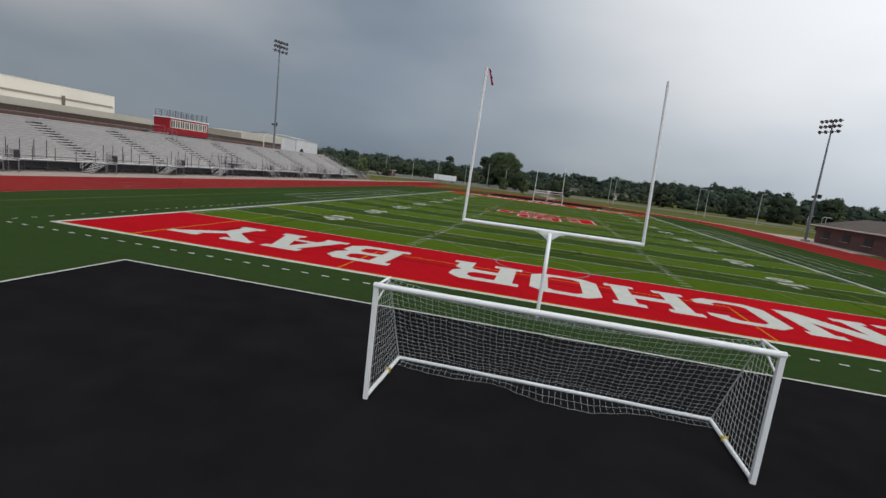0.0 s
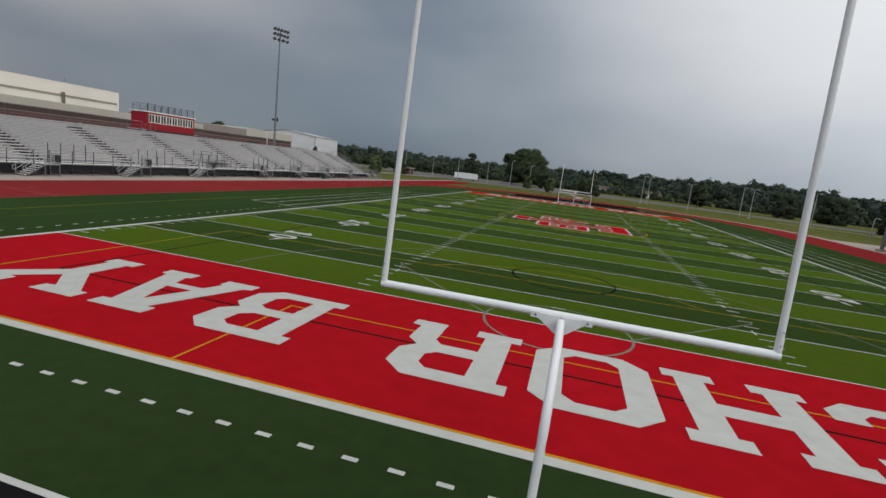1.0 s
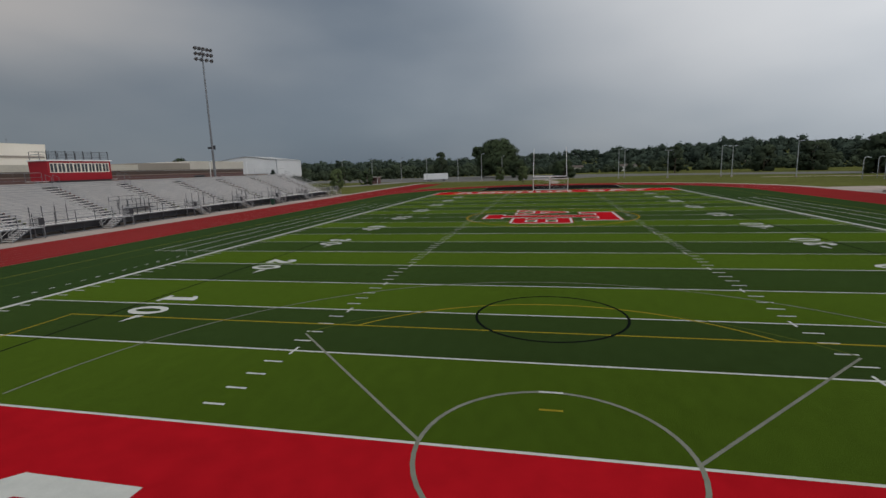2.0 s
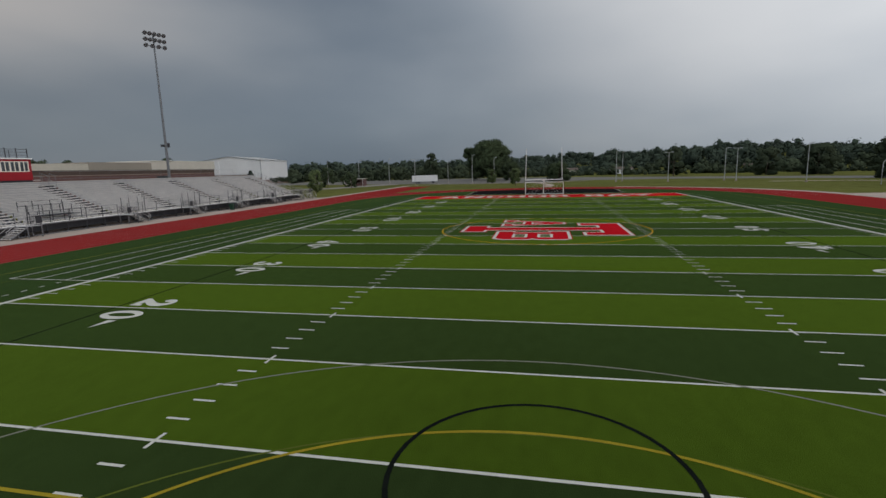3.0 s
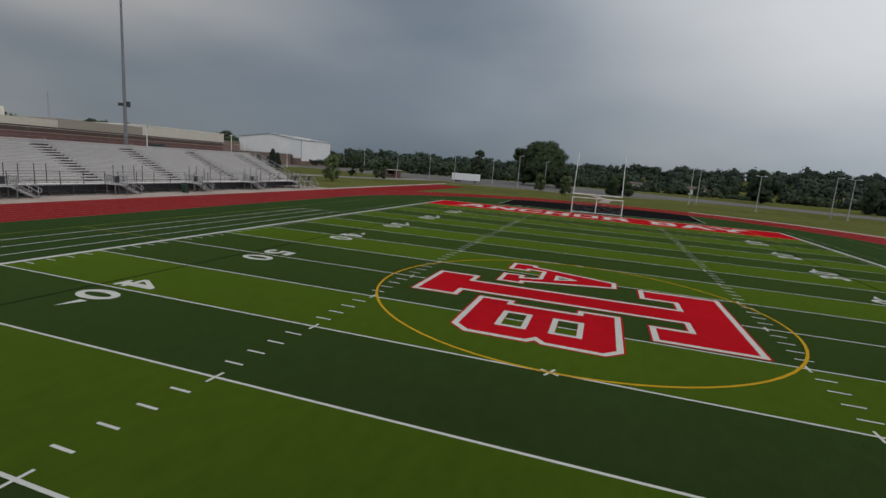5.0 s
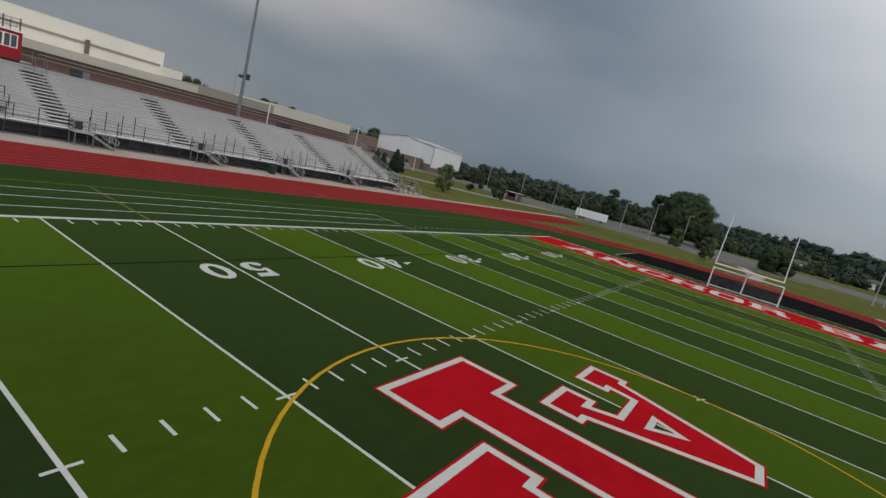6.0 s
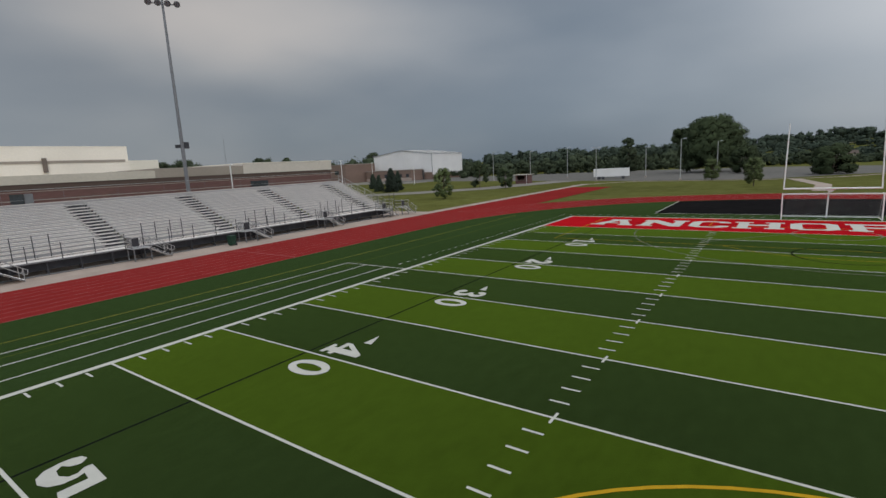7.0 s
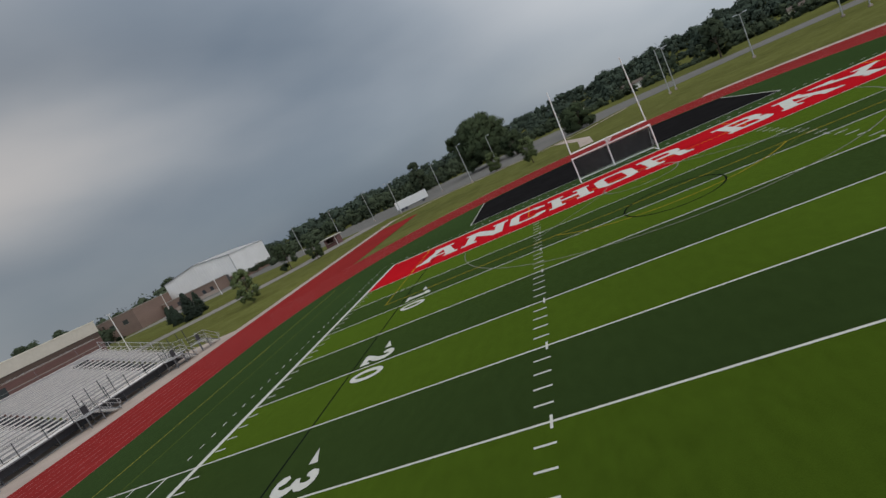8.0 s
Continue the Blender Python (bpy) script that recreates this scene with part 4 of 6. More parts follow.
# tall posts set back beside the wheelchair places, north of each landing
for a in AISLES:
    spots = (2.0, 3.2, 4.6, 5.7) if a > 45 else (1.1, 2.4, 3.8, 5.1)
    for d in spots:
        part("bay_post", tubes([((ROW_X - 0.15, a + d, DECK_Z), (ROW_X - 0.15, a + d, DECK_Z + 1.95))], 0.038, 6), STEEL_RAIL, stand)
    part("bay_rail", tubes([((ROW_X - 0.15, a + spots[0], DECK_Z + 0.95), (ROW_X - 0.15, a + spots[-1], DECK_Z + 0.95))], 0.012, 5), STEEL, stand)
back = TOP_X - 0.05
for y0, y1 in ((ST_Y0, 39.7), (51.6, ST_Y1)):
    part("back_rail", tubes([((back, y0, TOP_Z + 1.75), (back, y1, TOP_Z + 1.75))], 0.024, 6), STEEL_BRIGHT, stand, "pale top rail")
    for k in range(int((y1 - y0) / 4.8) + 1):
        part("rail_post", tubes([((back, y0 + 4.8 * k, TOP_Z), (back, y0 + 4.8 * k, TOP_Z + 1.75))], 0.012, 5), STEEL, stand)
    rail_run("back_rail", [(back + 0.01, y0, TOP_Z), (back + 0.01, y1, TOP_Z)], 0.8, 200, (0.98,), 0.018)
for y in (ST_Y0, ST_Y1):
    rail_run("end_rail", [(FRONT_X, y, DECK_Z), (ROW_X, y, DECK_Z), (TOP_X, y, TOP_Z)], 1.25, 1.4, (1.0, 0.55, 0.15), 0.030, STEEL_BRIGHT)
    part("end_mesh", chain_link((ROW_X, y, DECK_Z), (TOP_X, y, TOP_Z), 1.2, 0.22, 0.0035), STEEL, stand)
# railed wheelchair bay in the lowest rows before the press box
for y in (42.6, 44.2, 46.2, 47.6):
    for i in (0, 2, 4):
        x, z = ROW_X - RUN * i, DECK_Z + 0.1 + RISE * i
        part("bay_post", tubes([((x - 0.3, y, z), (x - 0.3, y, z + 1.05))], 0.04, 6), STEEL_RAIL, stand)
for i in (0, 4):
    x, z = ROW_X - RUN * i - 0.3, DECK_Z + 0.1 + RISE * i
    part("bay_rail", tubes([((x, 42.6, z + h), (x, 47.6, z + h)) for h in (0.55, 1.05)], 0.028, 6), STEEL_RAIL, stand)
part("bay_platform", boxes((ROW_X - RUN * 4, 43.0, DECK_Z + 0.62, ROW_X - 0.1, 47.2, DECK_Z + 0.68)), STEEL_DARK, stand, "dark platform between the rows")
# understructure
n = round((ST_Y1 - ST_Y0) / 2.3)
for i in range(n + 1):
    y = ST_Y0 + (ST_Y1 - ST_Y0) * i / n
    part("frame_leg", boxes((FRONT_X - 0.12, y - 0.05, -0.02, FRONT_X - 0.02, y + 0.05, DECK_Z - 0.05)), STEEL_RAIL, stand)
    part("raker_frame", tubes([((-53.6, y, 0), (-53.6, y, DECK_Z + 0.5)), ((-57.2, y, 0), (-57.2, y, DECK_Z + 2.0)), ((TOP_X, y, 0), (TOP_X, y, TOP_Z)),
                               ((FRONT_X - 0.1, y, DECK_Z - 0.12), (ROW_X, y, DECK_Z - 0.12)), ((ROW_X, y, DECK_Z - 0.12), (TOP_X, y, TOP_Z - 0.15)),
                               ((FRONT_X - 0.1, y, 0.1), (-53.6, y, DECK_Z)), ((-53.6, y, 0.1), (-57.2, y, DECK_Z + 1.8))], 0.045, 6), STEEL_DARK, stand)
part("front_sill", boxes((FRONT_X - 0.14, ST_Y0, 0.0, FRONT_X + 0.02, ST_Y1, 0.09)), STEEL, stand)


def stair_unit(y, way):
    """A landing in front of an aisle with a flight of steps down along the stand and railings."""
    u = thing("stair_unit", "galvanised steel landing and stair with pipe railings before bleachers", "stairs", "bleacher stairs", at=(FRONT_X + 0.06, y, 0))
    L, W = 0.75, 1.35
    part("landing", boxes((0, -L, DECK_Z - 0.05, W, L, DECK_Z)), ALU_DARK, u)
    for sx in (0.06, W - 0.06):
        for sy in (-L + 0.06, L - 0.06):
            part("leg", boxes((sx - 0.04, sy - 0.04, 0, sx + 0.04, sy + 0.04, DECK_Z - 0.05)), STEEL, u)
    for i in range(6):
        a = way * (L + 0.28 * i + 0.01)
        b = way * (L + 0.28 * i + 0.28)
        z = DECK_Z - 0.165 * (i + 1)
        part("step", boxes((0.05, min(a, b), z - 0.04, W - 0.05, max(a, b), z)), ALU, u)
    for x in (0.03, W - 0.03):
        run = way * (L + 0.28 * 6)
        part("stringer", tubes([((x, way * L, DECK_Z - 0.1), (x, run, 0.06))], 0.05, 6), STEEL, u)
        part("stair_rail", tubes([((x, way * L, DECK_Z + 1.0), (x, run, 1.0)), ((x, way * L, DECK_Z + 0.55), (x, run, 0.55)), ((x, run, 0), (x, run, 1.0)), ((x, way * L, DECK_Z), (x, way * L, DECK_Z + 1.0)),
                                  ((x, run, 1.0), (x, run + way * 0.28, 0.85)), ((x, run + way * 0.28, 0.85), (x, run + way * 0.22, 0.5)), ((x, run + way * 0.22, 0.5), (x, run, 0.55))], 0.030, 6), STEEL_BRIGHT, u)
    rows = [((W - 0.03, -way * L, DECK_Z + h), (W - 0.03, way * L, DECK_Z + h)) for h in (1.0, 0.55, 0.2)]
    rows += [((0.0, -way * L, DECK_Z + h), (W - 0.03, -way * L, DECK_Z + h)) for h in (1.0, 0.55, 0.2)]
    rows += [((W - 0.03, -way * L, DECK_Z), (W - 0.03, -way * L, DECK_Z + 1.0))]
    part("landing_rail", tubes(rows, 0.030, 6), STEEL_BRIGHT, u)
    bars = [((W - 0.03, -L + 0.12 * k, DECK_Z + 0.05), (W - 0.03, -L + 0.12 * k, DECK_Z + 1.0)) for k in range(1, 13)]
    bars += [((0.12 * k, -way * L, DECK_Z + 0.05), (0.12 * k, -way * L, DECK_Z + 1.0)) for k in range(1, 11)]
    tagged(part("pickets", tubes(bars, 0.014, 5), STEEL_RAIL, u, "dark upright bars of the landing rail"), kind="stuff")
    part("sign_panel", boxes((W - 0.02, -way * 0.5 - 0.28, DECK_Z + 0.22, W + 0.005, -way * 0.5 + 0.28, DECK_Z + 0.92)), STEEL_DARK, u, "dark grey panel on the railing")
    return u


for a in AISLES:
    stair_unit(a + (0.6 if a > 45 else -0.6), 1 if a > 45 else -1)
stair_unit(ST_Y1 + 1.2, 1)

# looped handrails up the aisles
for a in [v + 0.42 for v in AISLES]:
    for i in range(0, ROWS_N - 1, 2):
        x, z = ROW_X - RUN * i - 0.35, DECK_Z + 0.1 + RISE * i
        rows = [((x, a, z), (x, a, z + 0.9)), ((x, a, z + 0.9), (x - RUN * 0.9, a, z + 0.9 + RISE * 0.9)), ((x - RUN * 0.9, a, z + 0.9 + RISE * 0.9), (x - RUN * 0.9, a, z + RISE * 0.9))]
        part("aisle_handrail", tubes(rows, 0.020, 6), STEEL_BRIGHT, stand)


def trash_bin(x, y, turn):
    """A wheeled bin with a lid."""
    b = thing("trash_bin", "dark green plastic wheeled bin beside the bleacher stairs", "bin", at=(x, y, 0))
    b.rotation_euler = (0, 0, radians(turn))
    bm = bmesh.new()
    lo = [bm.verts.new((sx * 0.24, sy * 0.27, 0.06)) for sx, sy in ((-1, -1), (1, -1), (1, 1), (-1, 1))]
    hi = [bm.verts.new((sx * 0.31, sy * 0.36, 0.98)) for sx, sy in ((-1, -1), (1, -1), (1, 1), (-1, 1))]
    bm.faces.new(lo[::-1])
    bm.faces.new(hi)
    for k in range(4):
        bm.faces.new((lo[k], lo[(k + 1) % 4], hi[(k + 1) % 4], hi[k]))
    bmesh.ops.bevel(bm, geom=bm.edges[:], offset=0.03, segments=2, affect="EDGES")
    part("body", bm, GREEN_PLASTIC, b)
    bm = boxes((-0.34, -0.40, 0.985, 0.34, 0.40, 1.04))
    bmesh.ops.bevel(bm, geom=bm.edges[:], offset=0.015, segments=2, affect="EDGES")
    part("lid", bm, GREEN_PLASTIC, b)
    for s in (-1, 1):
        bm = bmesh.new()
        tube(bm, (s * 0.2, 0.33, 0.11), (s * 0.27, 0.33, 0.11), 0.11, 0.11, 14)
        part("wheel", bm, STEEL_DARK, b, "black wheel")
    return b


trash_bin(-49.0, 70.6, 12)


# ---- press box ----
PB = dict(x0=-64.9, x1=-61.95, y0=41.15, y1=50.35, z0=5.62, z1=8.14)
pb = thing("press_box", "red-clad press box with cream-framed windows and railed flat roof", "press box", at=(0, 0, 0))
x0, x1, y0, y1, z0, z1 = (PB[k] for k in ("x0", "x1", "y0", "y1", "z0", "z1"))
win0, win1 = z1 - 1.50, z1 - 0.26
part("wall", boxes((x0, y0, z0, x1, y1, win0), (x0, y0, win1, x1, y1, z1), (x0, y0, win0, x1, y0 + 0.3, win1), (x0, y1 - 0.3, win0, x1, y1, win1), (x0, y0 + 0.3, win0, x0 + 0.15, y1 - 0.3, win1)), RED_PANEL, pb, "red metal siding")
bm = bmesh.new()
k = y0
while k < y1:
    box(bm, x1, k, z0, x1 + 0.012, k + 0.035, win0 - 0.02)
    k += 0.3
part("siding_rib", bm, RED_PANEL, pb)
part("roof", boxes((x0 - 0.12, y0 - 0.15, z1, x1 + 0.15, y1 + 0.15, z1 + 0.14)), WHITE_PAINT, pb, "white roof edge")
count = 8
for i in range(count):
    a = y0 + 0.3 + (y1 - y0 - 0.6) * i / count
    b = y0 + 0.3 + (y1 - y0 - 0.6) * (i + 1) / count
    w = part("window", boxes((x1 - 0.10, a + 0.05, win0 + 0.04, x1 - 0.08, b - 0.05, win1 - 0.04)), WINDOW, pb, "dark glass pane")
    part("window_frame", boxes((x1 - 0.12, a, win0, x1 + 0.02, a + 0.07, win1), (x1 - 0.12, b - 0.07, win0, x1 + 0.02, b, win1), (x1 - 0.12, a + 0.07, win0, x1 + 0.02, b - 0.07, win0 + 0.08),
                               (x1 - 0.12, a + 0.07, win1 - 0.08, x1 + 0.02, b - 0.07, win1), (x1 - 0.11, (a + b) / 2 - 0.03, win0 + 0.08, x1 + 0.01, (a + b) / 2 + 0.03, win1 - 0.08)), CREAM, w, "cream frame")
for i in range(8):
    y = y0 + 0.2 + (y1 - y0 - 0.4) * i / 7
    part("roof_post", tubes([((x1 - 0.1, y, z1 + 0.14), (x1 - 0.1, y, z1 + 1.3))], 0.055, 6), STEEL_DARK, pb)
    part("roof_post", tubes([((x0 + 0.1, y, z1 + 0.14), (x0 + 0.1, y, z1 + 1.2))], 0.04, 6), STEEL_DARK, pb)
for x in (x0 + 0.1, x1 - 0.1):
    part("roof_rail", tubes([((x, y0 + 0.2, z1 + h), (x, y1 - 0.2, z1 + h)) for h in (0.5, 0.85, 1.2)], 0.022, 6), STEEL_DARK, pb)
part("roof_rail", tubes([((x0 + 0.1, y, z1 + h), (x1 - 0.1, y, z1 + h)) for h in (0.5, 0.85, 1.2) for y in (y0 + 0.2, y1 - 0.2)], 0.022, 6), STEEL, pb)
for x in (x0 + 0.35, x1 - 0.35):
    for y in (y0 + 0.45, y1 - 0.45):
        part("support", boxes((x - 0.15, y - 0.15, 0, x + 0.15, y + 0.15, z0)), STEEL, pb)
part("floor_beam", boxes((x1 - 0.25, y0, z0 - 0.3, x1 - 0.08, y1, z0)), STEEL_DARK, pb, "dark beam below the red siding")
for y in (y0 - 0.9, y1 + 0.9):
    s = 1 if y > y0 else -1
    part("side_landing", boxes((x0 + 0.3, min(y, y - s * 0.85), z0 - 0.06, x1, max(y, y - s * 0.85), z0)), ALU, pb)
    part("landing_rail", tubes([((x0 + 0.3, y, z0 + h), (x1, y, z0 + h)) for h in (0.5, 1.05)] + [((x, y, z0 - 0.06), (x, y, z0 + 1.05)) for x in (x0 + 0.3, x1)], 0.03, 6), STEEL, pb)


# ---- floodlight poles ----
def floodlight(x, y, h, face, head=3.4):
    """A tall steel pole with three rows of floodlights looking along face (degrees)."""
    f = thing("floodlight_pole", "tall galvanised steel pole with rows of stadium floodlights", "floodlight", "floodlights", at=(x, y, 0))
    f.rotation_euler = (0, 0, radians(face))
    bm = bmesh.new()
    tube(bm, (0, 0, -0.1), (0, 0, h), 0.26, 0.11, 14)
    part("pole", bm, STEEL, f)
    part("base", boxes((-0.5, -0.5, -0.05, 0.5, 0.5, 0.35)), CONCRETE, f, "concrete footing")
    part("ballast_box", boxes((-0.55, 0.20, h * 0.365, -0.15, 0.75, h * 0.365 + 0.75)), STEEL_DARK, f, "dark electrical box on the pole")
    part("ballast_box", boxes((-0.2, -0.75, h * 0.367, 0.1, -0.18, h * 0.367 + 0.4)), STEEL_DARK, f, "small dark electrical box on the pole")
    for r in range(3):
        z = h - 0.15 - r * 0.95
        arm = part("cross_arm", boxes((0.05, -head / 2, z - 0.06, 0.17, head / 2, z + 0.06)), STEEL, f)
        n = 5 if r < 2 else 4
        for i in range(n):
            yy = -head / 2 + 0.25 + (head - 0.5) * i / (n - 1)
            bm = bmesh.new()
            tube(bm, (0.22, yy, z + 0.12), (0.5, yy, z - 0.05), 0.17, 0.36, 12)
            lamp = part("floodlight", bm, STEEL, arm)
            bm = bmesh.new()
            tube(bm, (0.5, yy, z - 0.05), (0.53, yy, z - 0.068), 0.27, 0.25, 12)
            part("lens", bm, LENS_DARK, lamp, "dark lamp lens")
    return f


floodlight(-63.0, 74.2, 28.8, -25)
floodlight(48.2, 74.2, 22.3, 200, 4.2)


# ---- buildings ----
def wall_box(name, parent, mat, x0, y0, z0, x1, y1, z1, label=""):
    return part(name, boxes((x0, y0, z0, x1, y1, z1)), mat, parent, label)


school = thing("school_building", "long maroon brick school building with cream parapet behind the grandstand", "school")
BX = -88.0
NORTH_END = 119.8
wall_box("wall", school, BRICK, -128, -60, -0.1, BX, NORTH_END, 7.25, "maroon brick wall")
wall_box("brick_band", school, BRICK_DARK, BX, -60, 6.4, BX + 0.05, NORTH_END, 7.25, "dark brown brick band")
for z in (6.2, 5.0):
    wall_box("brick_band", school, CREAM_DARK, BX, -60, z, BX + 0.04, NORTH_END, z + 0.09, "pale brick course")
wall_box("parapet", school, PARAPET_OLD, -128.2, -60, 7.25, BX + 0.15, 82, 8.45, "weathered cream metal parapet")
wall_box("parapet", school, CREAM_DARK, -128.2, 82, 7.25, BX + 0.12, 98, 8.8, "tan parapet section")
wall_box("parapet", school, PARAPET, -128.2, 98, 7.25, BX + 0.15, NORTH_END + 0.2, 9.15, "bright cream parapet section")
wall_box("coping", school, CREAM, -128.3, 98, 9.15, BX + 0.2, NORTH_END + 0.3, 9.28)
w = wall_box("window", school, WINDOW, BX - 0.05, 63.2, 4.6, BX + 0.06, 64.7, 6.0, "dark doorway in the brick wall")
wall_box("louvre", school, STEEL, BX, 64.75, 4.6, BX + 0.12, 65.7, 6.0, "grey louvre panel")
w = wall_box("window", school, WINDOW, BX - 0.05, 99.3, 4.5, BX + 0.06, 103.2, 5.8, "dark window in the brick wall")

brick_block = thing("brick_building", "low tan brick building with a flat roof beside the white hall", "building")
wall_box("wall", brick_block, BRICK_TAN, -236, 222, -0.1, -190, 244, 9.5, "tan brick wall")
wall_box("coping", brick_block, CREAM_DARK, -236.2, 221.8, 9.5, -189.8, 244.2, 9.8)
for x in (-230, -222, -214, -206, -198):
    w = wall_box("window", brick_block, WINDOW, x, 221.96, 4.6, x + 3.0, 222.02, 6.6, "dark window")
    wall_box("window_sill", w, CONCRETE, x - 0.1, 221.8, 4.5, x + 3.1, 222, 4.6)

gym = thing("gymnasium", "tall cream gymnasium block with a tan band, rising behind the school", "gymnasium")
wall_box("wall", gym, CREAM, -185, -70, -0.1, -128.0, 95.0, 14.75, "cream wall")
wall_box("band", gym, CREAM_DARK, -128.0, -70, 11.45, -127.85, 94.3, 11.95, "tan recessed band")
wall_box("coping", gym, CREAM, -185.2, -70, 14.75, -127.95, 95.05, 14.9)
wall_box("vent", gym, VENT_BROWN, -127.85, 78.8, 9.6, -127.6, 79.6, 12.5, "tall dark vent")
wall_box("side_block", gym, CREAM, -184, 95.2, -0.1, -160.0, 116.5, 12.9, "lower cream block set back")

hall = thing("storage_hall", "large white metal hall with low gable roof beyond the grandstand", "hall", at=(0, 0, 0))


def gable_hall(parent, a, b, depth, eave, ridge):
    """Gable end from a to b on plan, running back by depth."""
    along = (b - a).normalized()
    away = Vector((-along.y, along.x, 0))
    if away.y < 0:
        away = -away
    mid = a.lerp(b, 0.5)
    bm = bmesh.new()
    outline = [a, b, b + Vector((0, 0, eave)), mid + Vector((0, 0, ridge)), a + Vector((0, 0, eave))]
    front = [bm.verts.new(p) for p in outline]
    rear = [bm.verts.new(p + away * depth) for p in outline]
    bm.faces.new(front)
    bm.faces.new(rear[::-1])
    for i in (0, 1, 4):
        k = (i + 1) % 5
        bm.faces.new((front[i], rear[i], rear[k], front[k]))
    part("wall", bm, WHITE_METAL, parent, "white ribbed metal wall")
    bm = bmesh.new()
    over = 0.4
    for p, q in ((outline[2], outline[3]), (outline[4], outline[3])):
        d = (p - q).normalized() * over
        v = [bm.verts.new(w) for w in (q - away * over + Vector((0, 0, 0.1)), p + d - away * over + Vector((0, 0, 0.1)), p + d + away * (depth + over) + Vector((0, 0, 0.1)), q + away * (depth + over) + Vector((0, 0, 0.1)))]
        bm.faces.new(v)
    bmesh.ops.solidify(bm, geom=bm.faces[:], thickness=0.25)
    part("roof", bm, WHITE_METAL, parent, "pale metal roof")
    trim_bm = bmesh.new()
    for p, q in ((outline[2], outline[3]), (outline[4], outline[3])):
        tube(trim_bm, p - away * (over + 0.05), q - away * (over + 0.05), 0.10, 0.10, 4)
    tube(trim_bm, b - away * 0.05, b - away * 0.05 + Vector((0, 0, eave)), 0.16, 0.16, 4)
    part("trim", trim_bm, STEEL, parent, "grey edge trim")
    rib_bm = bmesh.new()
    n = int((b - a).length / 1.5)
    for i in range(1, n):
        p = a.lerp(b, i / n)
        h = eave + (ridge - eave) * min(i / n / 0.5, (1 - i / n) / 0.5) - 0.1
        tube(rib_bm, p - away * 0.01, p - away * 0.01 + Vector((0, 0, h)), 0.05, 0.05, 4)
    for i in range(1, int(depth / 1.5)):
        p = b + away * (i * 1.5) + along * 0.01
        tube(rib_bm, p, p + Vector((0, 0, eave - 0.1)), 0.05, 0.05, 4)
    part("siding_rib", rib_bm, WHITE_METAL, parent)
    return along, away


along, away = gable_hall(hall, Vector((-192.8, 246.9, 0)), Vector((-153.1, 247.3, 0)), 28.9, 13.1, 15.6)
part("base_course", boxes((-193.0, 246.7, -0.1, -152.9, 246.95, 3.6)), BRICK_TAN, hall, "tan brick base course")
part("base_course", boxes((-153.05, 246.7, -0.1, -152.8, 276.2, 2.2)), BRICK_TAN, hall)
part("roller_door", boxes((-163.0, 246.55, 0, -158.0, 246.7, 5.0)), STEEL, hall, "grey roller door")

annex = thing("annex", "low tan brick annex with small windows before the white hall", "annex")
wall_box("wall", annex, BRICK_TAN, -189, 236, -0.1, -158, 245, 5.2)
wall_box("plinth", annex, CONCRETE, -189.1, 235.85, -0.1, -157.9, 236, 1.4, "pale concrete plinth")
wall_box("roof", annex, CREAM_DARK, -189.3, 235.7, 5.2, -157.7, 245.3, 5.5)
for x in (-186, -181, -176, -171, -166, -161.5):
    w = wall_box("window", annex, WINDOW, x, 235.94, 1.6, x + 1.8, 236.02, 3.4, "dark window")
    wall_box("window_frame", w, CREAM_MID, x - 0.12, 235.9, 1.45, x + 1.92, 235.94, 1.6)

stand_hut = thing("concession_building", "low maroon brick building with brown hipped roof beside the track", "building")
cx0, cx1, cy0, cy1 = 51.0, 61.0, 47.0, 77.0
wall_box("wall", stand_hut, BRICK, cx0, cy0, -0.1, cx1, cy1, 3.3, "maroon brick wall")
bm = bmesh.new()
v = [bm.verts.new(p) for p in ((cx0 - 0.8, cy0 - 0.8, 3.3), (cx1 + 0.8, cy0 - 0.8, 3.3), (cx1 + 0.8, cy1 + 0.8, 3.3), (cx0 - 0.8, cy1 + 0.8, 3.3), ((cx0 + cx1) / 2, cy0 + 5, 5.3), ((cx0 + cx1) / 2, cy1 - 5, 5.3))]
for f in ((0, 1, 4), (1, 2, 5, 4), (2, 3, 5), (3, 0, 4, 5), (3, 2, 1, 0)):
    bm.faces.new([v[i] for i in f])
part("roof", bm, ROOF_BROWN, stand_hut, "brown shingle hipped roof")
part("eave_trim", boxes((cx0 - 0.85, cy0 - 0.85, 3.12, cx0 - 0.8, cy1 + 0.85, 3.36)), CREAM, stand_hut, "cream eave board")
for y in (54, 60, 66, 72):
    w = wall_box("window", stand_hut, STEEL_DARK, cx0 - 0.04, y, 1.1, cx0 + 0.02, y + 2.2, 2.4, "closed dark shutter")
    part("window_sill", boxes((cx0 - 0.35, y - 0.1, 1.0, cx0, y + 2.3, 1.08)), CONCRETE, w)

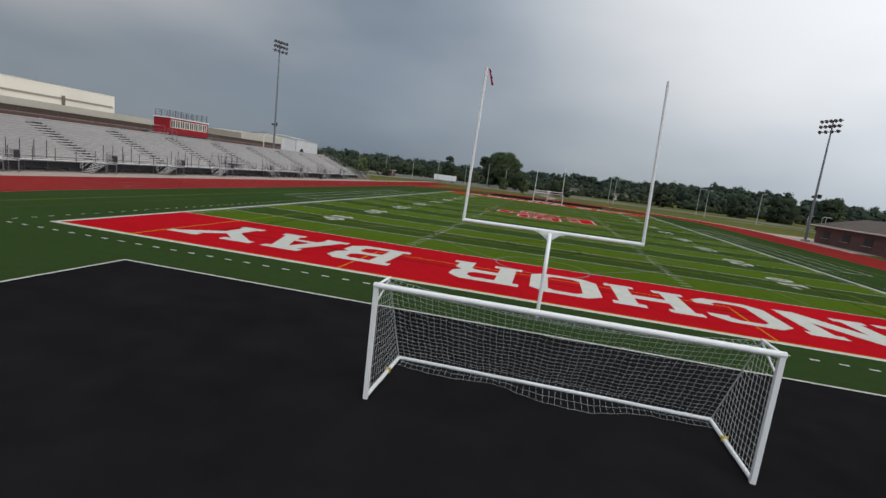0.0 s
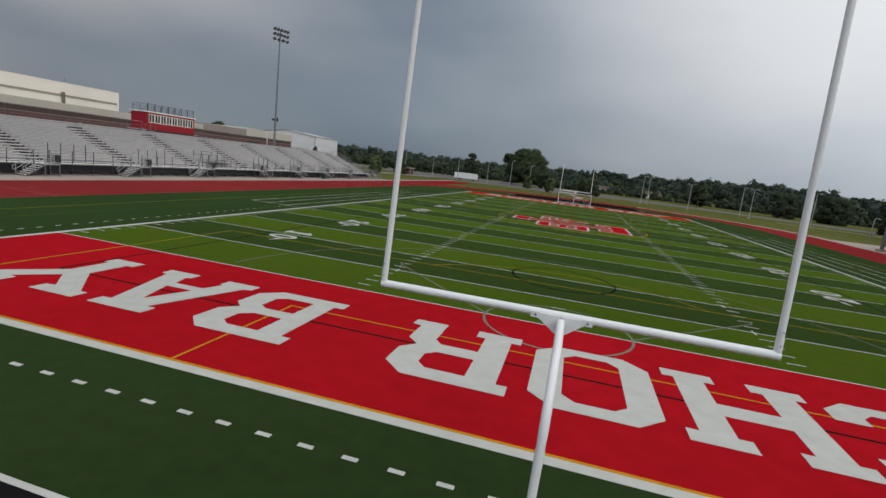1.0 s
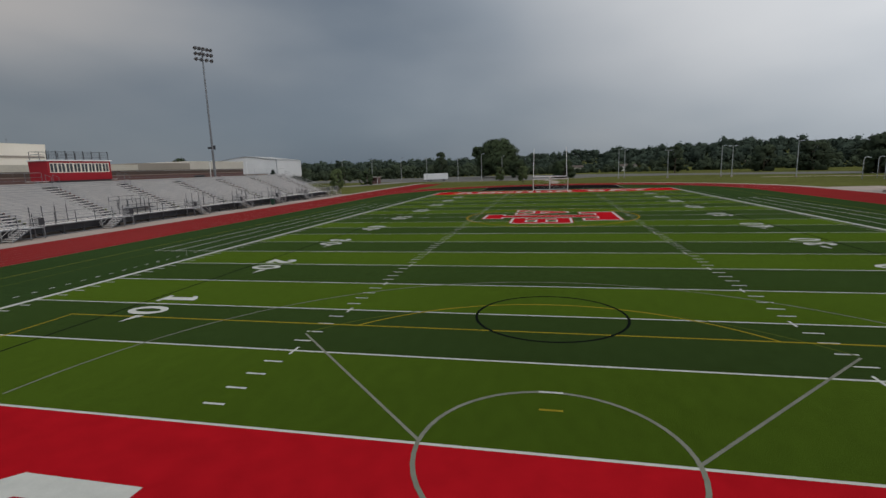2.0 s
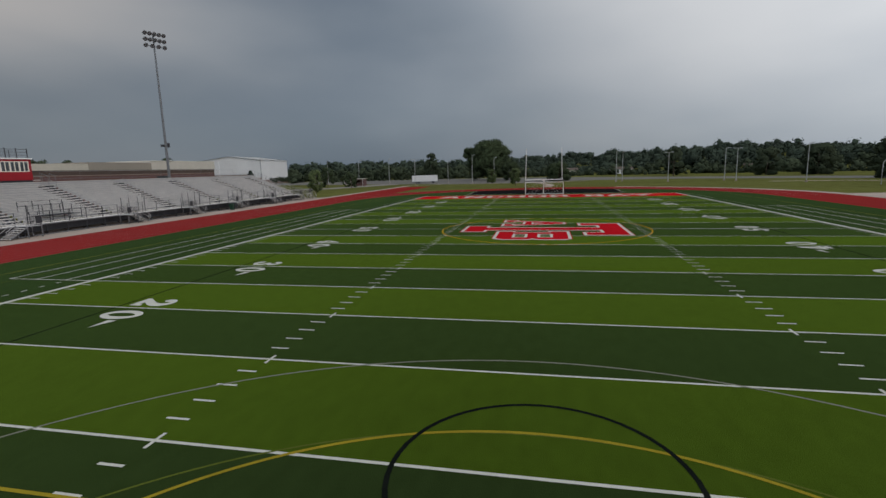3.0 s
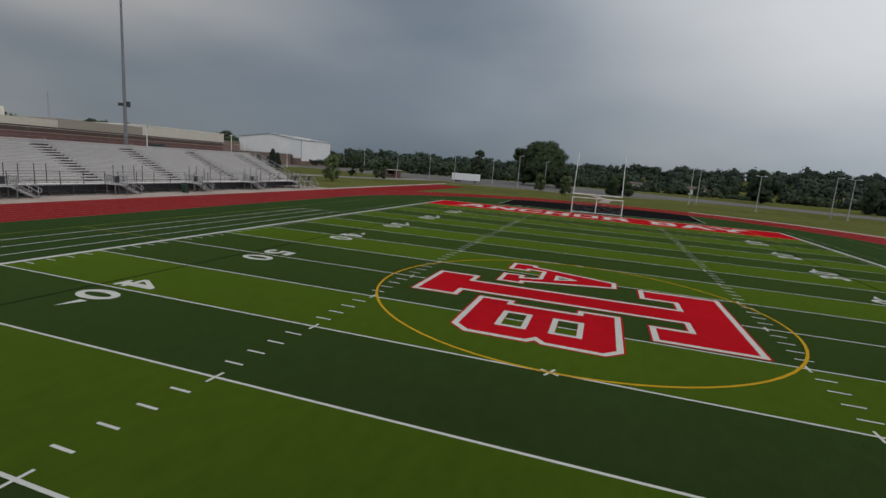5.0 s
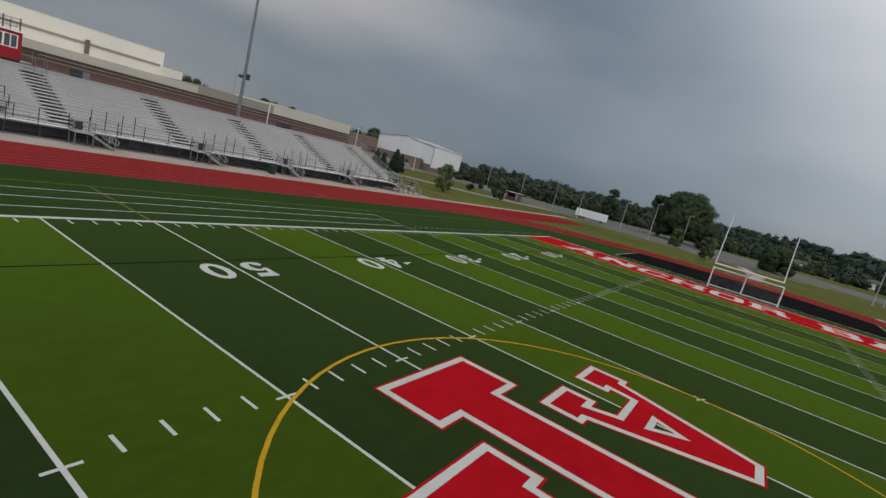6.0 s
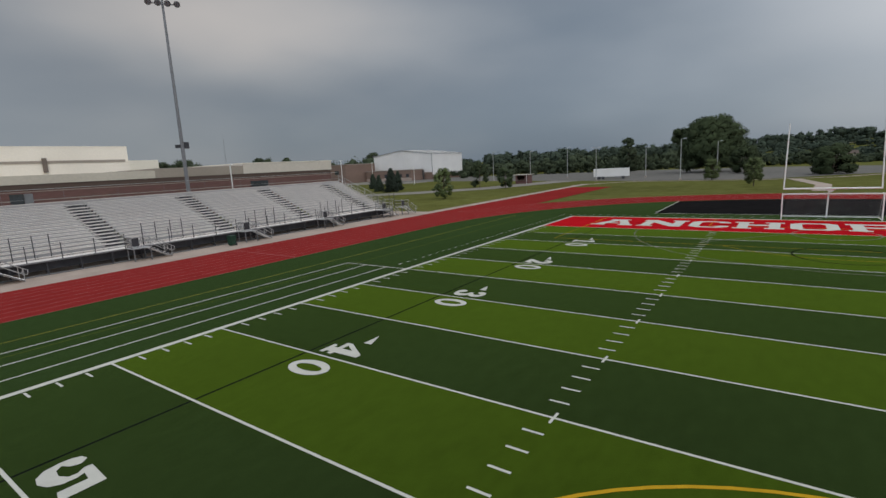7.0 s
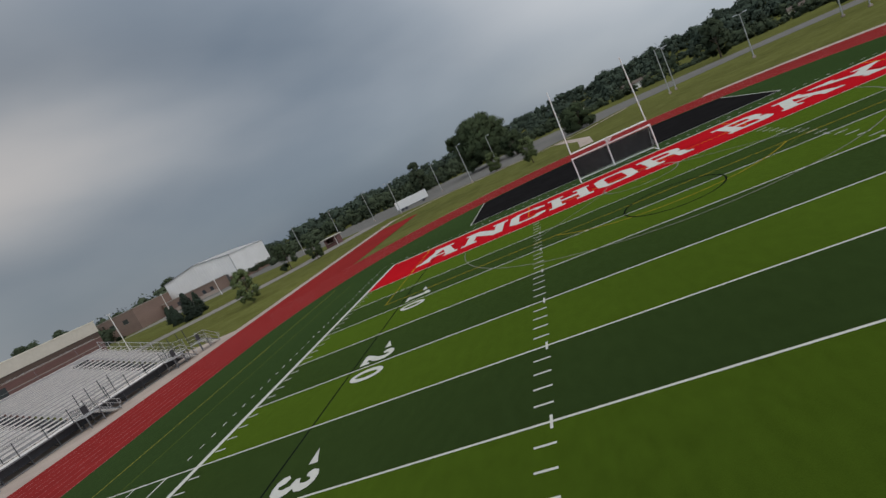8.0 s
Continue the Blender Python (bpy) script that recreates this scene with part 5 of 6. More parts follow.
kiosk = thing("kiosk", "small brown hut with a pale flat roof beside the drive", "hut", at=(-70.5, 182.5, 0))
part("wall", boxes((-2.1, -1.5, 0, 2.1, -1.35, 1.0), (-2.1, -1.5, 1.0, -1.5, -1.35, 2.6), (0.9, -1.5, 1.0, 2.1, -1.35, 2.6), (-2.1, -1.35, 0, -1.95, 1.5, 2.6), (1.95, -1.35, 0, 2.1, 1.5, 2.6), (-1.95, 1.35, 0, 1.95, 1.5, 2.6)), BRICK, kiosk)
part("roof", boxes((-2.6, -2.2, 2.6, 2.6, 2.0, 2.8)), CREAM_MID, kiosk, "pale roof edge")
part("counter", boxes((-1.6, -1.75, 1.0, 1.0, -1.36, 1.08)), CREAM_DARK, kiosk)
part("post", tubes([((1.9, -2.0, 0), (1.9, -2.0, 2.6))], 0.07, 6), WHITE_METAL, kiosk)

trailer = thing("trailer", "long white box trailer parked at the edge of the lot", "trailer", at=(-47.9, 197.0, 0))
trailer.rotation_euler = (0, 0, radians(14))
part("body", boxes((-5.2, -1.2, 0.75, 5.2, 1.2, 3.2)), WHITE_METAL, trailer)
part("trim", boxes((-5.25, -1.25, 0.65, 5.25, 1.25, 0.75)), STEEL_DARK, trailer)
for x in (-3.6, -2.4, 3.4):
    for s in (-1, 1):
        bm = bmesh.new()
        tube(bm, (x, s * 1.0, 0.45), (x, s * 1.22, 0.45), 0.45, 0.45, 16)
        part("wheel", bm, STEEL_DARK, trailer, "black tyre")


# ---- lot and street lamps ----
def lot_lamp(x, y, h, double=False, mat=STEEL, bend=False):
    f = thing("lamp_post", "pale grey parking-lot lamp post", "lamp post", "lot lamps", at=(x, y, -0.05))
    bm = bmesh.new()
    tube(bm, (0, 0, 0), (0, 0, h), 0.12, 0.085, 10)
    part("pole", bm, mat, f)
    part("base", boxes((-0.24, -0.24, 0, 0.24, 0.24, 0.4)), CONCRETE, f)
    for s in ((-1, 1) if double else (1,)):
        part("arm", tubes([((0, 0, h - 0.1), (s * 0.9, 0, h + 0.02))], 0.06, 6), mat, f)
        part("lamp_head", boxes((min(s * 0.6, s * 1.25), -0.22, h - 0.03, max(s * 0.6, s * 1.25), 0.22, h + 0.15)), LAMP_GLASS, f)
    return f


LAMP_GREY = material("lamp_paint", (0.36, 0.36, 0.35), 0.5, vary=0.1)
for x, y, h, two in ((-96, 209, 10.8, False), (-83.6, 215.5, 10.3, False), (-69.2, 216, 10.8, False), (-49.1, 186, 9.6, True), (-39.5, 204, 9.0, False), (-26, 181.5, 10.4, False),
                     (-21, 212.5, 9.8, False), (23.1, 169.6, 9.9, False), (25.7, 174.3, 9.7, False), (37.2, 162, 8.8, True), (53.1, 162.5, 9.6, False), (54.4, 157, 9.3, True), (65.2, 141.4, 9.7, False),
                     (98, 168, 9.5, False), (112, 150, 9.5, True)):
    lot_lamp(x, y, h, two, LAMP_GREY)

mast = thing("white_mast", "slim white pole with a short bent arm behind the bleachers", "pole", at=(-73.3, 86.4, 0))
bm = bmesh.new()
pipe(bm, [(0, 0, -0.1), (0, 0, 8.2), (0.1, -0.02, 8.55), (0.35, -0.05, 8.7), (0.8, -0.1, 8.7)], 0.11, 10)
part("pole", bm, WHITE_PAINT, mast)
part("base", boxes((-0.3, -0.3, 0, 0.3, 0.3, 0.25)), CONCRETE, mast)

radio_mast = thing("radio_mast", "thin grey lattice radio mast far behind the school", "mast", at=(-377, 270.5, 0))
for k in range(3):
    a0 = 2.1 * k
    part("leg", tubes([((0.9 * math.cos(a0), 0.9 * math.sin(a0), 0), (0.25 * math.cos(a0), 0.25 * math.sin(a0), 36))], 0.035, 5), STEEL, radio_mast)
braces = []
for k in range(18):
    q0, q1 = 0.9 - 0.65 * k / 18, 0.9 - 0.65 * (k + 1) / 18
    for c in range(3):
        braces.append(((q0 * math.cos(2.1 * c), q0 * math.sin(2.1 * c), 2 * k), (q1 * math.cos(2.1 * c + 2.1), q1 * math.sin(2.1 * c + 2.1), 2 * k + 2)))
part("bracing", tubes(braces, 0.02, 4), STEEL, radio_mast)
part("antenna", tubes([((0, 0, 35.5), (0, 0, 40))], 0.035, 5), STEEL, radio_mast)
for x, y, h in ((-90.6, 125.6, 9.2), (-140.2, 189.0, 9.2), (-127.6, 199.9, 6.5)):
    f = thing("white_mast", "slim white pole beside the drive", "pole", at=(x, y, -0.05))
    bm = bmesh.new()
    tube(bm, (0, 0, 0), (0, 0, h), 0.095, 0.07, 8)
    part("pole", bm, WHITE_PAINT, f)
    part("lamp_head", boxes((-0.35, -0.15, h, 0.35, 0.15, h + 0.14)), WHITE_PAINT, f)


# ---- trees ----
def clump_cores(centres, radii, rng, rings=5, sides=8):
    """The dense inside of leaf clumps: lumpy rounded shells as quads, and the way that each quad bulges."""
    quads, ways = [], []
    a = np.linspace(0, 2 * np.pi, sides + 1)
    e = np.linspace(-np.pi / 2, np.pi / 2, rings + 1)
    unit = np.stack([np.outer(np.cos(e), np.cos(a)), np.outer(np.cos(e), np.sin(a)), np.outer(np.sin(e), np.ones_like(a))], 2)
    for c, r in zip(centres, radii):
        lump = 0.80 + 0.26 * rng.random(unit.shape[:2])
        lump[:, -1], lump[0], lump[-1] = lump[:, 0], lump[0, 0], lump[-1, 0]
        p = c + unit * r * lump[..., None]
        for src, dst in ((p, quads), (unit, ways)):
            dst.append(np.stack([src[:-1, :-1], src[:-1, 1:], src[1:, 1:], src[1:, :-1]], 2).reshape(-1, 3))
    return np.concatenate(quads), np.concatenate(ways)


def foliage(name, centres, radii, count, size, seed, mat, parent=None, heart=None, soft=0.8):
    """Small leaf faces over rounded clumps. They are shaded as the clumps bulge, as dense foliage is."""
    rng = np.random.default_rng(seed)
    centres, radii = np.asarray(centres, float), np.asarray(radii, float)
    which = np.repeat(np.arange(len(centres)), count)
    n = rng.normal(size=(len(which), 3))
    n /= np.linalg.norm(n, axis=1, keepdims=True)
    c = centres[which] + n * radii[which] * (0.6 + 0.6 * rng.random((len(which), 1)))
    f = n + rng.normal(size=n.shape) * 0.35
    f /= np.linalg.norm(f, axis=1, keepdims=True)
    u = np.cross(f, rng.normal(size=n.shape))
    u /= np.linalg.norm(u, axis=1, keepdims=True)
    v = np.cross(f, u)
    w = size * (0.7 + 0.8 * rng.random((len(which), 1)))
    leaves = np.stack([c - u * w * 0.55, c - v * w * 0.4, c + u * w * 0.6, c + v * w * 0.4], 1).reshape(-1, 3)
    cores, ways = clump_cores(centres, radii * 0.62, rng)
    verts = np.concatenate([leaves, cores])
    out = verts - (np.asarray(heart, float) if heart is not None else centres.mean(0))
    out /= np.linalg.norm(out, axis=1, keepdims=True) + 1e-6
    flat_way = np.concatenate([np.repeat(f, 4, 0), ways])
    shade = (np.concatenate([np.repeat(n, 4, 0), ways]) * 0.4 + out * 0.8) * soft + flat_way * (1 - soft)
    shade /= np.linalg.norm(shade, axis=1, keepdims=True) + 1e-6
    return leaf_mesh(name, verts, shade, mat, parent)


def leaf_mesh(name, verts, normals, mat, parent=None):
    me = bpy.data.meshes.new(name)
    me.from_pydata(verts.tolist(), [], np.arange(len(verts)).reshape(-1, 4).tolist())
    me.normals_split_custom_set_from_vertices(normals.tolist())
    me.materials.append(mat)
    ob = new(name, me)
    ob.parent = parent
    return ob


def limbs(height, trunk, ends, rng, lean=0.1):
    """A tapered trunk with limbs to the clumps."""
    bm = bmesh.new()
    tube(bm, (0, 0, 0), (lean, 0, height * 0.32), trunk, trunk * 0.75, 9)
    tube(bm, (lean, 0, height * 0.32), (0.0, 0.15, height * 0.72), trunk * 0.75, trunk * 0.3, 8)
    for c in ends:
        s = height * (0.25 + 0.3 * rng.random())
        tube(bm, (0.08, 0, min(s, c[2] * 0.8)), c, trunk * 0.32, trunk * 0.08, 6)
    return bm


def broad_tree(name, x, y, height, width, seed, label, clumps=34, leaves=90, size=0.55, trunk=0.25, mat=None, z=-0.1, low=0.28, dome=0.6, clump=(0.11, 0.06)):
    """A broad-leaved tree; dome is the height, as a share of the whole, at which the crown is widest."""
    rng = random.Random(seed)
    t = thing(name, label, "tree", at=(x, y, z))
    cl, radii = [], []
    for i in range(clumps):
        a = rng.random() * 2 * math.pi
        up = rng.random()
        zc = low + (1 - low) * up * 0.93
        reach = (1 - zc) / (1 - dome) if zc > dome else (zc - low) / (dome - low) * 0.5 + 0.5
        r = width / 2 * 0.84 * math.sqrt(max(0.0, min(1.0, 1 - (1 - reach) ** 2))) * math.sqrt(0.25 + 0.75 * rng.random())
        cl.append((r * math.cos(a), r * math.sin(a), zc * height))
        q = width * (clump[0] + clump[1] * rng.random())
        radii.append((q, q, q * 0.8))
    part("trunk", limbs(height, trunk, cl[: max(5, clumps // 4)], rng), BARK, t)
    foliage("crown", cl, radii, leaves, size, seed, mat or LEAF, t, (0, 0, height * (low + dome) / 2))
    return t


def great_oak(x, y, height, width, seed):
    """A spreading oak: a low broad dome of separate boughs with sky between some of them, one bough standing off."""
    rng = random.Random(seed)
    t = thing("oak_tree", "large dark green oak with a broad domed crown of separate boughs", "tree", at=(x, y, -0.1))
    cl, radii = [], []
    for i in range(120):
        a = 2 * math.pi * (i * 0.618 % 1.0)
        up = (i + 0.5) / 120
        e = math.asin(up * 0.98)
        k = 0.80 + 0.10 * noise.noise((3 * math.cos(a), 3 * math.sin(a), 4 * up))
        k *= 0.72 + 0.28 * rng.random()
        r = width / 2 * math.cos(e) ** 0.7 * k
        cl.append((r * math.cos(a), r * math.sin(a), height * (0.30 + 0.62 * math.sin(e) * (0.86 + 0.14 * rng.random()))))
        q = width * (0.060 + 0.035 * rng.random())
        radii.append((q, q, q * 0.75))
    for i in range(12):
        a = rng.random() * 6.28
        cl.append((-width * 0.43 + 1.6 * math.cos(a), 1.5 * math.sin(a), height * (0.52 + 0.20 * rng.random())))
        radii.append((1.3, 1.3, 1.1))
    for i in range(26):
        a, r = rng.random() * 6.28, width * 0.42 * math.sqrt(rng.random())
        cl.append((r * math.cos(a), r * math.sin(a), height * (0.10 + 0.2 * rng.random())))
        radii.append((2.0, 2.0, 1.6))
    part("trunk", limbs(height, 0.65, cl[::5], rng), BARK, t)
    foliage("crown", cl, radii, 260, 0.40, seed, LEAF, t, (0, 0, height * 0.35))
    return t


def conifer(x, y, height, width, seed):
    rng = random.Random(seed)
    t = thing("conifer", "dark green conifer with a pointed crown on the lawn", "tree", at=(x, y, -0.1))
    bm = bmesh.new()
    tube(bm, (0, 0, 0), (0, 0, height * 0.9), 0.14, 0.03, 8)
    part("trunk", bm, BARK, t)
    cl, radii = [], []
    for i in range(26):
        z = height * (0.06 + 0.9 * i / 26)
        r = width / 2 * (1 - i / 26) ** 0.8 + 0.1
        for k in range(5):
            a = rng.random() * 6.28
            cl.append((r * 0.6 * math.cos(a), r * 0.6 * math.sin(a), z))
            radii.append((r * 0.5 + 0.1, r * 0.5 + 0.1, r * 0.25 + 0.1))
    foliage("crown", cl, radii, 26, 0.26, seed, LEAF_DARK, t, (0, 0, height * 0.3), 0.55)
    return t


great_oak(-24.6, 232, 19.8, 23.5, 3)
broad_tree("poplar_tree", -60.0, 262, 14.5, 8.0, 4, "tall rounded tree at the edge of the woods", 50, 150, 0.5, 0.35, LEAF_FAR_HAZY, low=0.08, dome=0.5)
broad_tree("young_tree", -61.5, 126.0, 6.6, 4.6, 5, "young tree with thin pale-green foliage on the lawn", 90, 60, 0.16, 0.10, LEAF_YOUNG, low=0.10, dome=0.45, clump=(0.09, 0.05))
broad_tree("young_tree", -76.0, 165, 7.9, 5.4, 6, "young tree with dense green foliage on the lawn", 26, 130, 0.28, 0.12, low=0.10, dome=0.5)
broad_tree("young_tree", -65.0, 160, 5.6, 4.2, 7, "young tree with dense green foliage on the lawn", 24, 130, 0.26, 0.12, low=0.10, dome=0.5)
broad_tree("shrub", -71.5, 170, 4.6, 2.2, 35, "narrow upright shrub beside the hut", 16, 110, 0.24, 0.08, low=0.05, dome=0.45)
broad_tree("young_tree", -8.6, 153.0, 5.6, 3.6, 8, "slim young tree on the lawn", 60, 80, 0.17, 0.10, LEAF_YOUNG, low=0.14, dome=0.65, clump=(0.10, 0.05))
broad_tree("young_tree", -18.7, 179.5, 5.2, 4.0, 9, "slim young tree on the lawn", 60, 80, 0.18, 0.10, LEAF_YOUNG, low=0.12, dome=0.55, clump=(0.10, 0.05))
broad_tree("round_tree", 5.4, 195.0, 7.0, 9.6, 10, "wide low dark green tree at the lot's edge", 60, 240, 0.36, 0.3, low=0.10, dome=0.45, clump=(0.09, 0.05))
broad_tree("round_tree", -14.0, 214.0, 7.6, 8.5, 11, "rounded dark green tree at the lot's edge", 40, 160, 0.36, 0.25, low=0.08, dome=0.5)
conifer(-97.0, 150.5, 7.3, 4.6, 12)
conifer(-102.0, 159.5, 6.2, 3.0, 13)
conifer(-105.0, 154.0, 5.2, 3.0, 14)
conifer(-121.0, 168.5, 5.4, 3.2, 15)
broad_tree("oak_tree", 93, 157, 11.4, 9.8, 31, "dense dark green tree beside the side lawn", 50, 220, 0.42, 0.3, LEAF_FAR_HAZY, low=0.06, dome=0.5)
broad_tree("oak_tree", 100, 209, 11.0, 12.0, 32, "dense dark green tree in front of the woods", 46, 200, 0.45, 0.3, LEAF_FAR_HAZY, low=0.06, dome=0.5)
broad_tree("oak_tree", 85, 215, 11.0, 9.0, 33, "dense dark green tree in front of the woods", 46, 200, 0.45, 0.3, LEAF_FAR_HAZY, low=0.06, dome=0.5)
broad_tree("oak_tree", 54.5, 228, 12.4, 7.6, 34, "narrow dark green tree in front of the woods", 40, 180, 0.45, 0.3, LEAF_FAR_HAZY, low=0.06, dome=0.5)
for x, y, top, w, seed in ((-377, 305, 21.5, 19, 16), (-366, 322, 19.5, 15, 17), (-359, 226, 19.0, 24, 18), (-350, 206, 18.0, 16, 20), (-449, 521, 27.0, 22, 19)):
    foot = max(0.0, ground_height(x, y)) - 0.3
    broad_tree("oak_tree", x, y, top - foot, w, seed, "distant dark green tree rising behind the school roof", 40, 150, 0.9, 0.4, LEAF_FAR_HAZY, z=foot, low=0.06, dome=0.55)


def woods(name, rows, seed, label, mat):
    """Belts of trees seen from far off: rounded crowns of many small leaf clumps, down to the ground."""
    rng = np.random.default_rng(seed)
    corners, shades = [], []
    for a0, a1, d0, d1, count, h0, h1, quads, size in rows:
        for _ in range(count):
            a = radians(a0 + (a1 - a0) * rng.random())
            d = d0 + (d1 - d0) * rng.random()
            deg = math.degrees(a)
            if -48 < deg < -33.5 and d < 300:
                continue
            open_slope = -3.5 < deg < 7.0 and 285 < d < 655
            if open_slope and rng.random() < 0.45:
                continue
            x, y = d * math.sin(a), 40 + d * math.cos(a)
            h = h0 + (h1 - h0) * rng.random() ** 1.4
            h *= 1.0 + 0.75 * noise.noise((x / 26, y / 26, 7))
            wide = 1.0
            if open_slope:
                h *= 0.5
                wide = 1.7
            elif deg < -8 and d > 240:
                h *= 0.86
            w = h * wide * (0.9 + 0.7 * rng.random())
            lobes = 7
            lz = np.linspace(0.14, 0.82, lobes)
            lr = w / 2 * np.sin(np.pi * np.minimum(1, lz * 0.8 + 0.22)) * 0.5
            la = rng.random(lobes) * 6.283
            foot = ground_height(x, y) - 0.3
            centre = np.stack([x + lr * np.cos(la), y + lr * np.sin(la), np.full(lobes, foot) + lz * h], 1)
            radius = np.stack([w * 0.25 * (0.8 + 0.4 * rng.random(lobes))] * 2 + [h * 0.19 * (0.8 + 0.4 * rng.random(lobes))], 1)
            which = rng.integers(0, lobes, quads)
            n = rng.normal(size=(quads, 3))
            n /= np.linalg.norm(n, axis=1, keepdims=True)
            c = centre[which] + n * radius[which] * (0.62 + 0.75 * rng.random((quads, 1)) ** 1.3)
            f = n + rng.normal(size=(quads, 3)) * 0.3 + np.array((0, 0, 0.15))
            f /= np.linalg.norm(f, axis=1, keepdims=True)
            u = np.cross(f, rng.normal(size=(quads, 3)))
            u /= np.linalg.norm(u, axis=1, keepdims=True)
            v = np.cross(f, u)
            s = size * (0.8 + 0.9 * rng.random((quads, 1)))
            corners.append(np.stack([c - u * s * 0.7, c - v * s * 0.6, c + u * s * 0.7, c + v * s * 0.6], 1).reshape(-1, 3))
            core, way = clump_cores(centre, radius * 0.66, rng, 4, 6)
            corners.append(core)
            out = (np.concatenate(corners[-2:]) - np.array((x, y, foot + 0.45 * h))) / np.array((w / 2, w / 2, h / 2))
            g = np.concatenate([np.repeat(n, 4, 0), way]) * 0.25 + out * 0.75
            shades.append(g / (np.linalg.norm(g, axis=1, keepdims=True) + 1e-6))
    return tagged(leaf_mesh(name, np.concatenate(corners), np.concatenate(shades), mat), label, "woods", kind="stuff")


woods("far_woods", [(-62, -7, 246, 275, 95, 3.5, 9.0, 340, 0.5), (-30, 32, 238, 250, 130, 1.2, 3.2, 130, 0.4), (-7, 62, 240, 266, 260, 1.8, 5.4, 150, 0.4), (-50, -7, 275, 340, 130, 5.0, 9.4, 280, 0.65), (-7, 62, 290, 345, 80, 3.5, 8.0, 260, 0.6)], 21, "dark green belt of trees beyond the parking lot", LEAF_FAR_HAZY)
woods("school_woods", [(-53, -36, 305, 345, 70, 9.0, 14.0, 240, 0.7)], 23, "dark green trees behind the low brick building", LEAF_FAR_HAZY)
DRY_FIELD = material("dry_field", (0.21, 0.20, 0.135), 0.95, vary=0.3, scale=0.05, fine=0.6, bump=0.2, specular=0.0)
for x0, x1, y0, y1 in ((-17, 9, 628, 652), (30, 50, 622, 650), (2, 17, 560, 572), (36, 44, 570, 580)):
    bm = bmesh.new()
    n = 6
    grid = [[bm.verts.new((x0 + (x1 - x0) * i / n + 2.5 * noise.noise((i, j, x0)), y0 + (y1 - y0) * j / n + 3 * noise.noise((i, j, y0)), 0.6 + ground_height(x0 + (x1 - x0) * i / n, y0 + (y1 - y0) * j / n))) for j in range(n + 1)] for i in range(n + 1)]
    for i in range(n):
        for j in range(n):
            bm.faces.new((grid[i][j], grid[i + 1][j], grid[i + 1][j + 1], grid[i][j + 1]))
    structure("dry_field", bm, DRY_FIELD, "pale dry field on the far slope", "field")
woods("hill_woods", [(-4, 8, 300, 650, 700, 3.0, 6.5, 60, 0.6), (-7, 65, 345, 400, 150, 4.5, 9.5, 220, 0.75), (-62, 65, 380, 560, 640, 7.0, 12.0, 190, 0.95), (-30, 65, 560, 760, 800, 8.0, 13.0, 130, 1.3)], 22, "wooded hillside on the horizon", LEAF_HILL_HAZY)


def hedge(x0, y0, x1, y1, height, seed):
    """A clipped row of shrubs."""
    rng = random.Random(seed)
    t = thing("hedge", "low dark green hedge beside the white hall", "hedge", at=(0, 0, -0.1))
    n = int(math.hypot(x1 - x0, y1 - y0) / 0.9)
    cl = [(x0 + (x1 - x0) * (i + rng.random()) / n, y0 + (y1 - y0) * (i + rng.random()) / n + rng.uniform(-0.5, 0.5), height * (0.3 + 0.45 * rng.random())) for i in range(n)]
    foliage("leaves", cl, [(1.3, 1.3, height * 0.3)] * n, 70, 0.45, seed, LEAF_FAR_HAZY, t)


hedge(-149, 250, -139, 284, 3.8, 41)


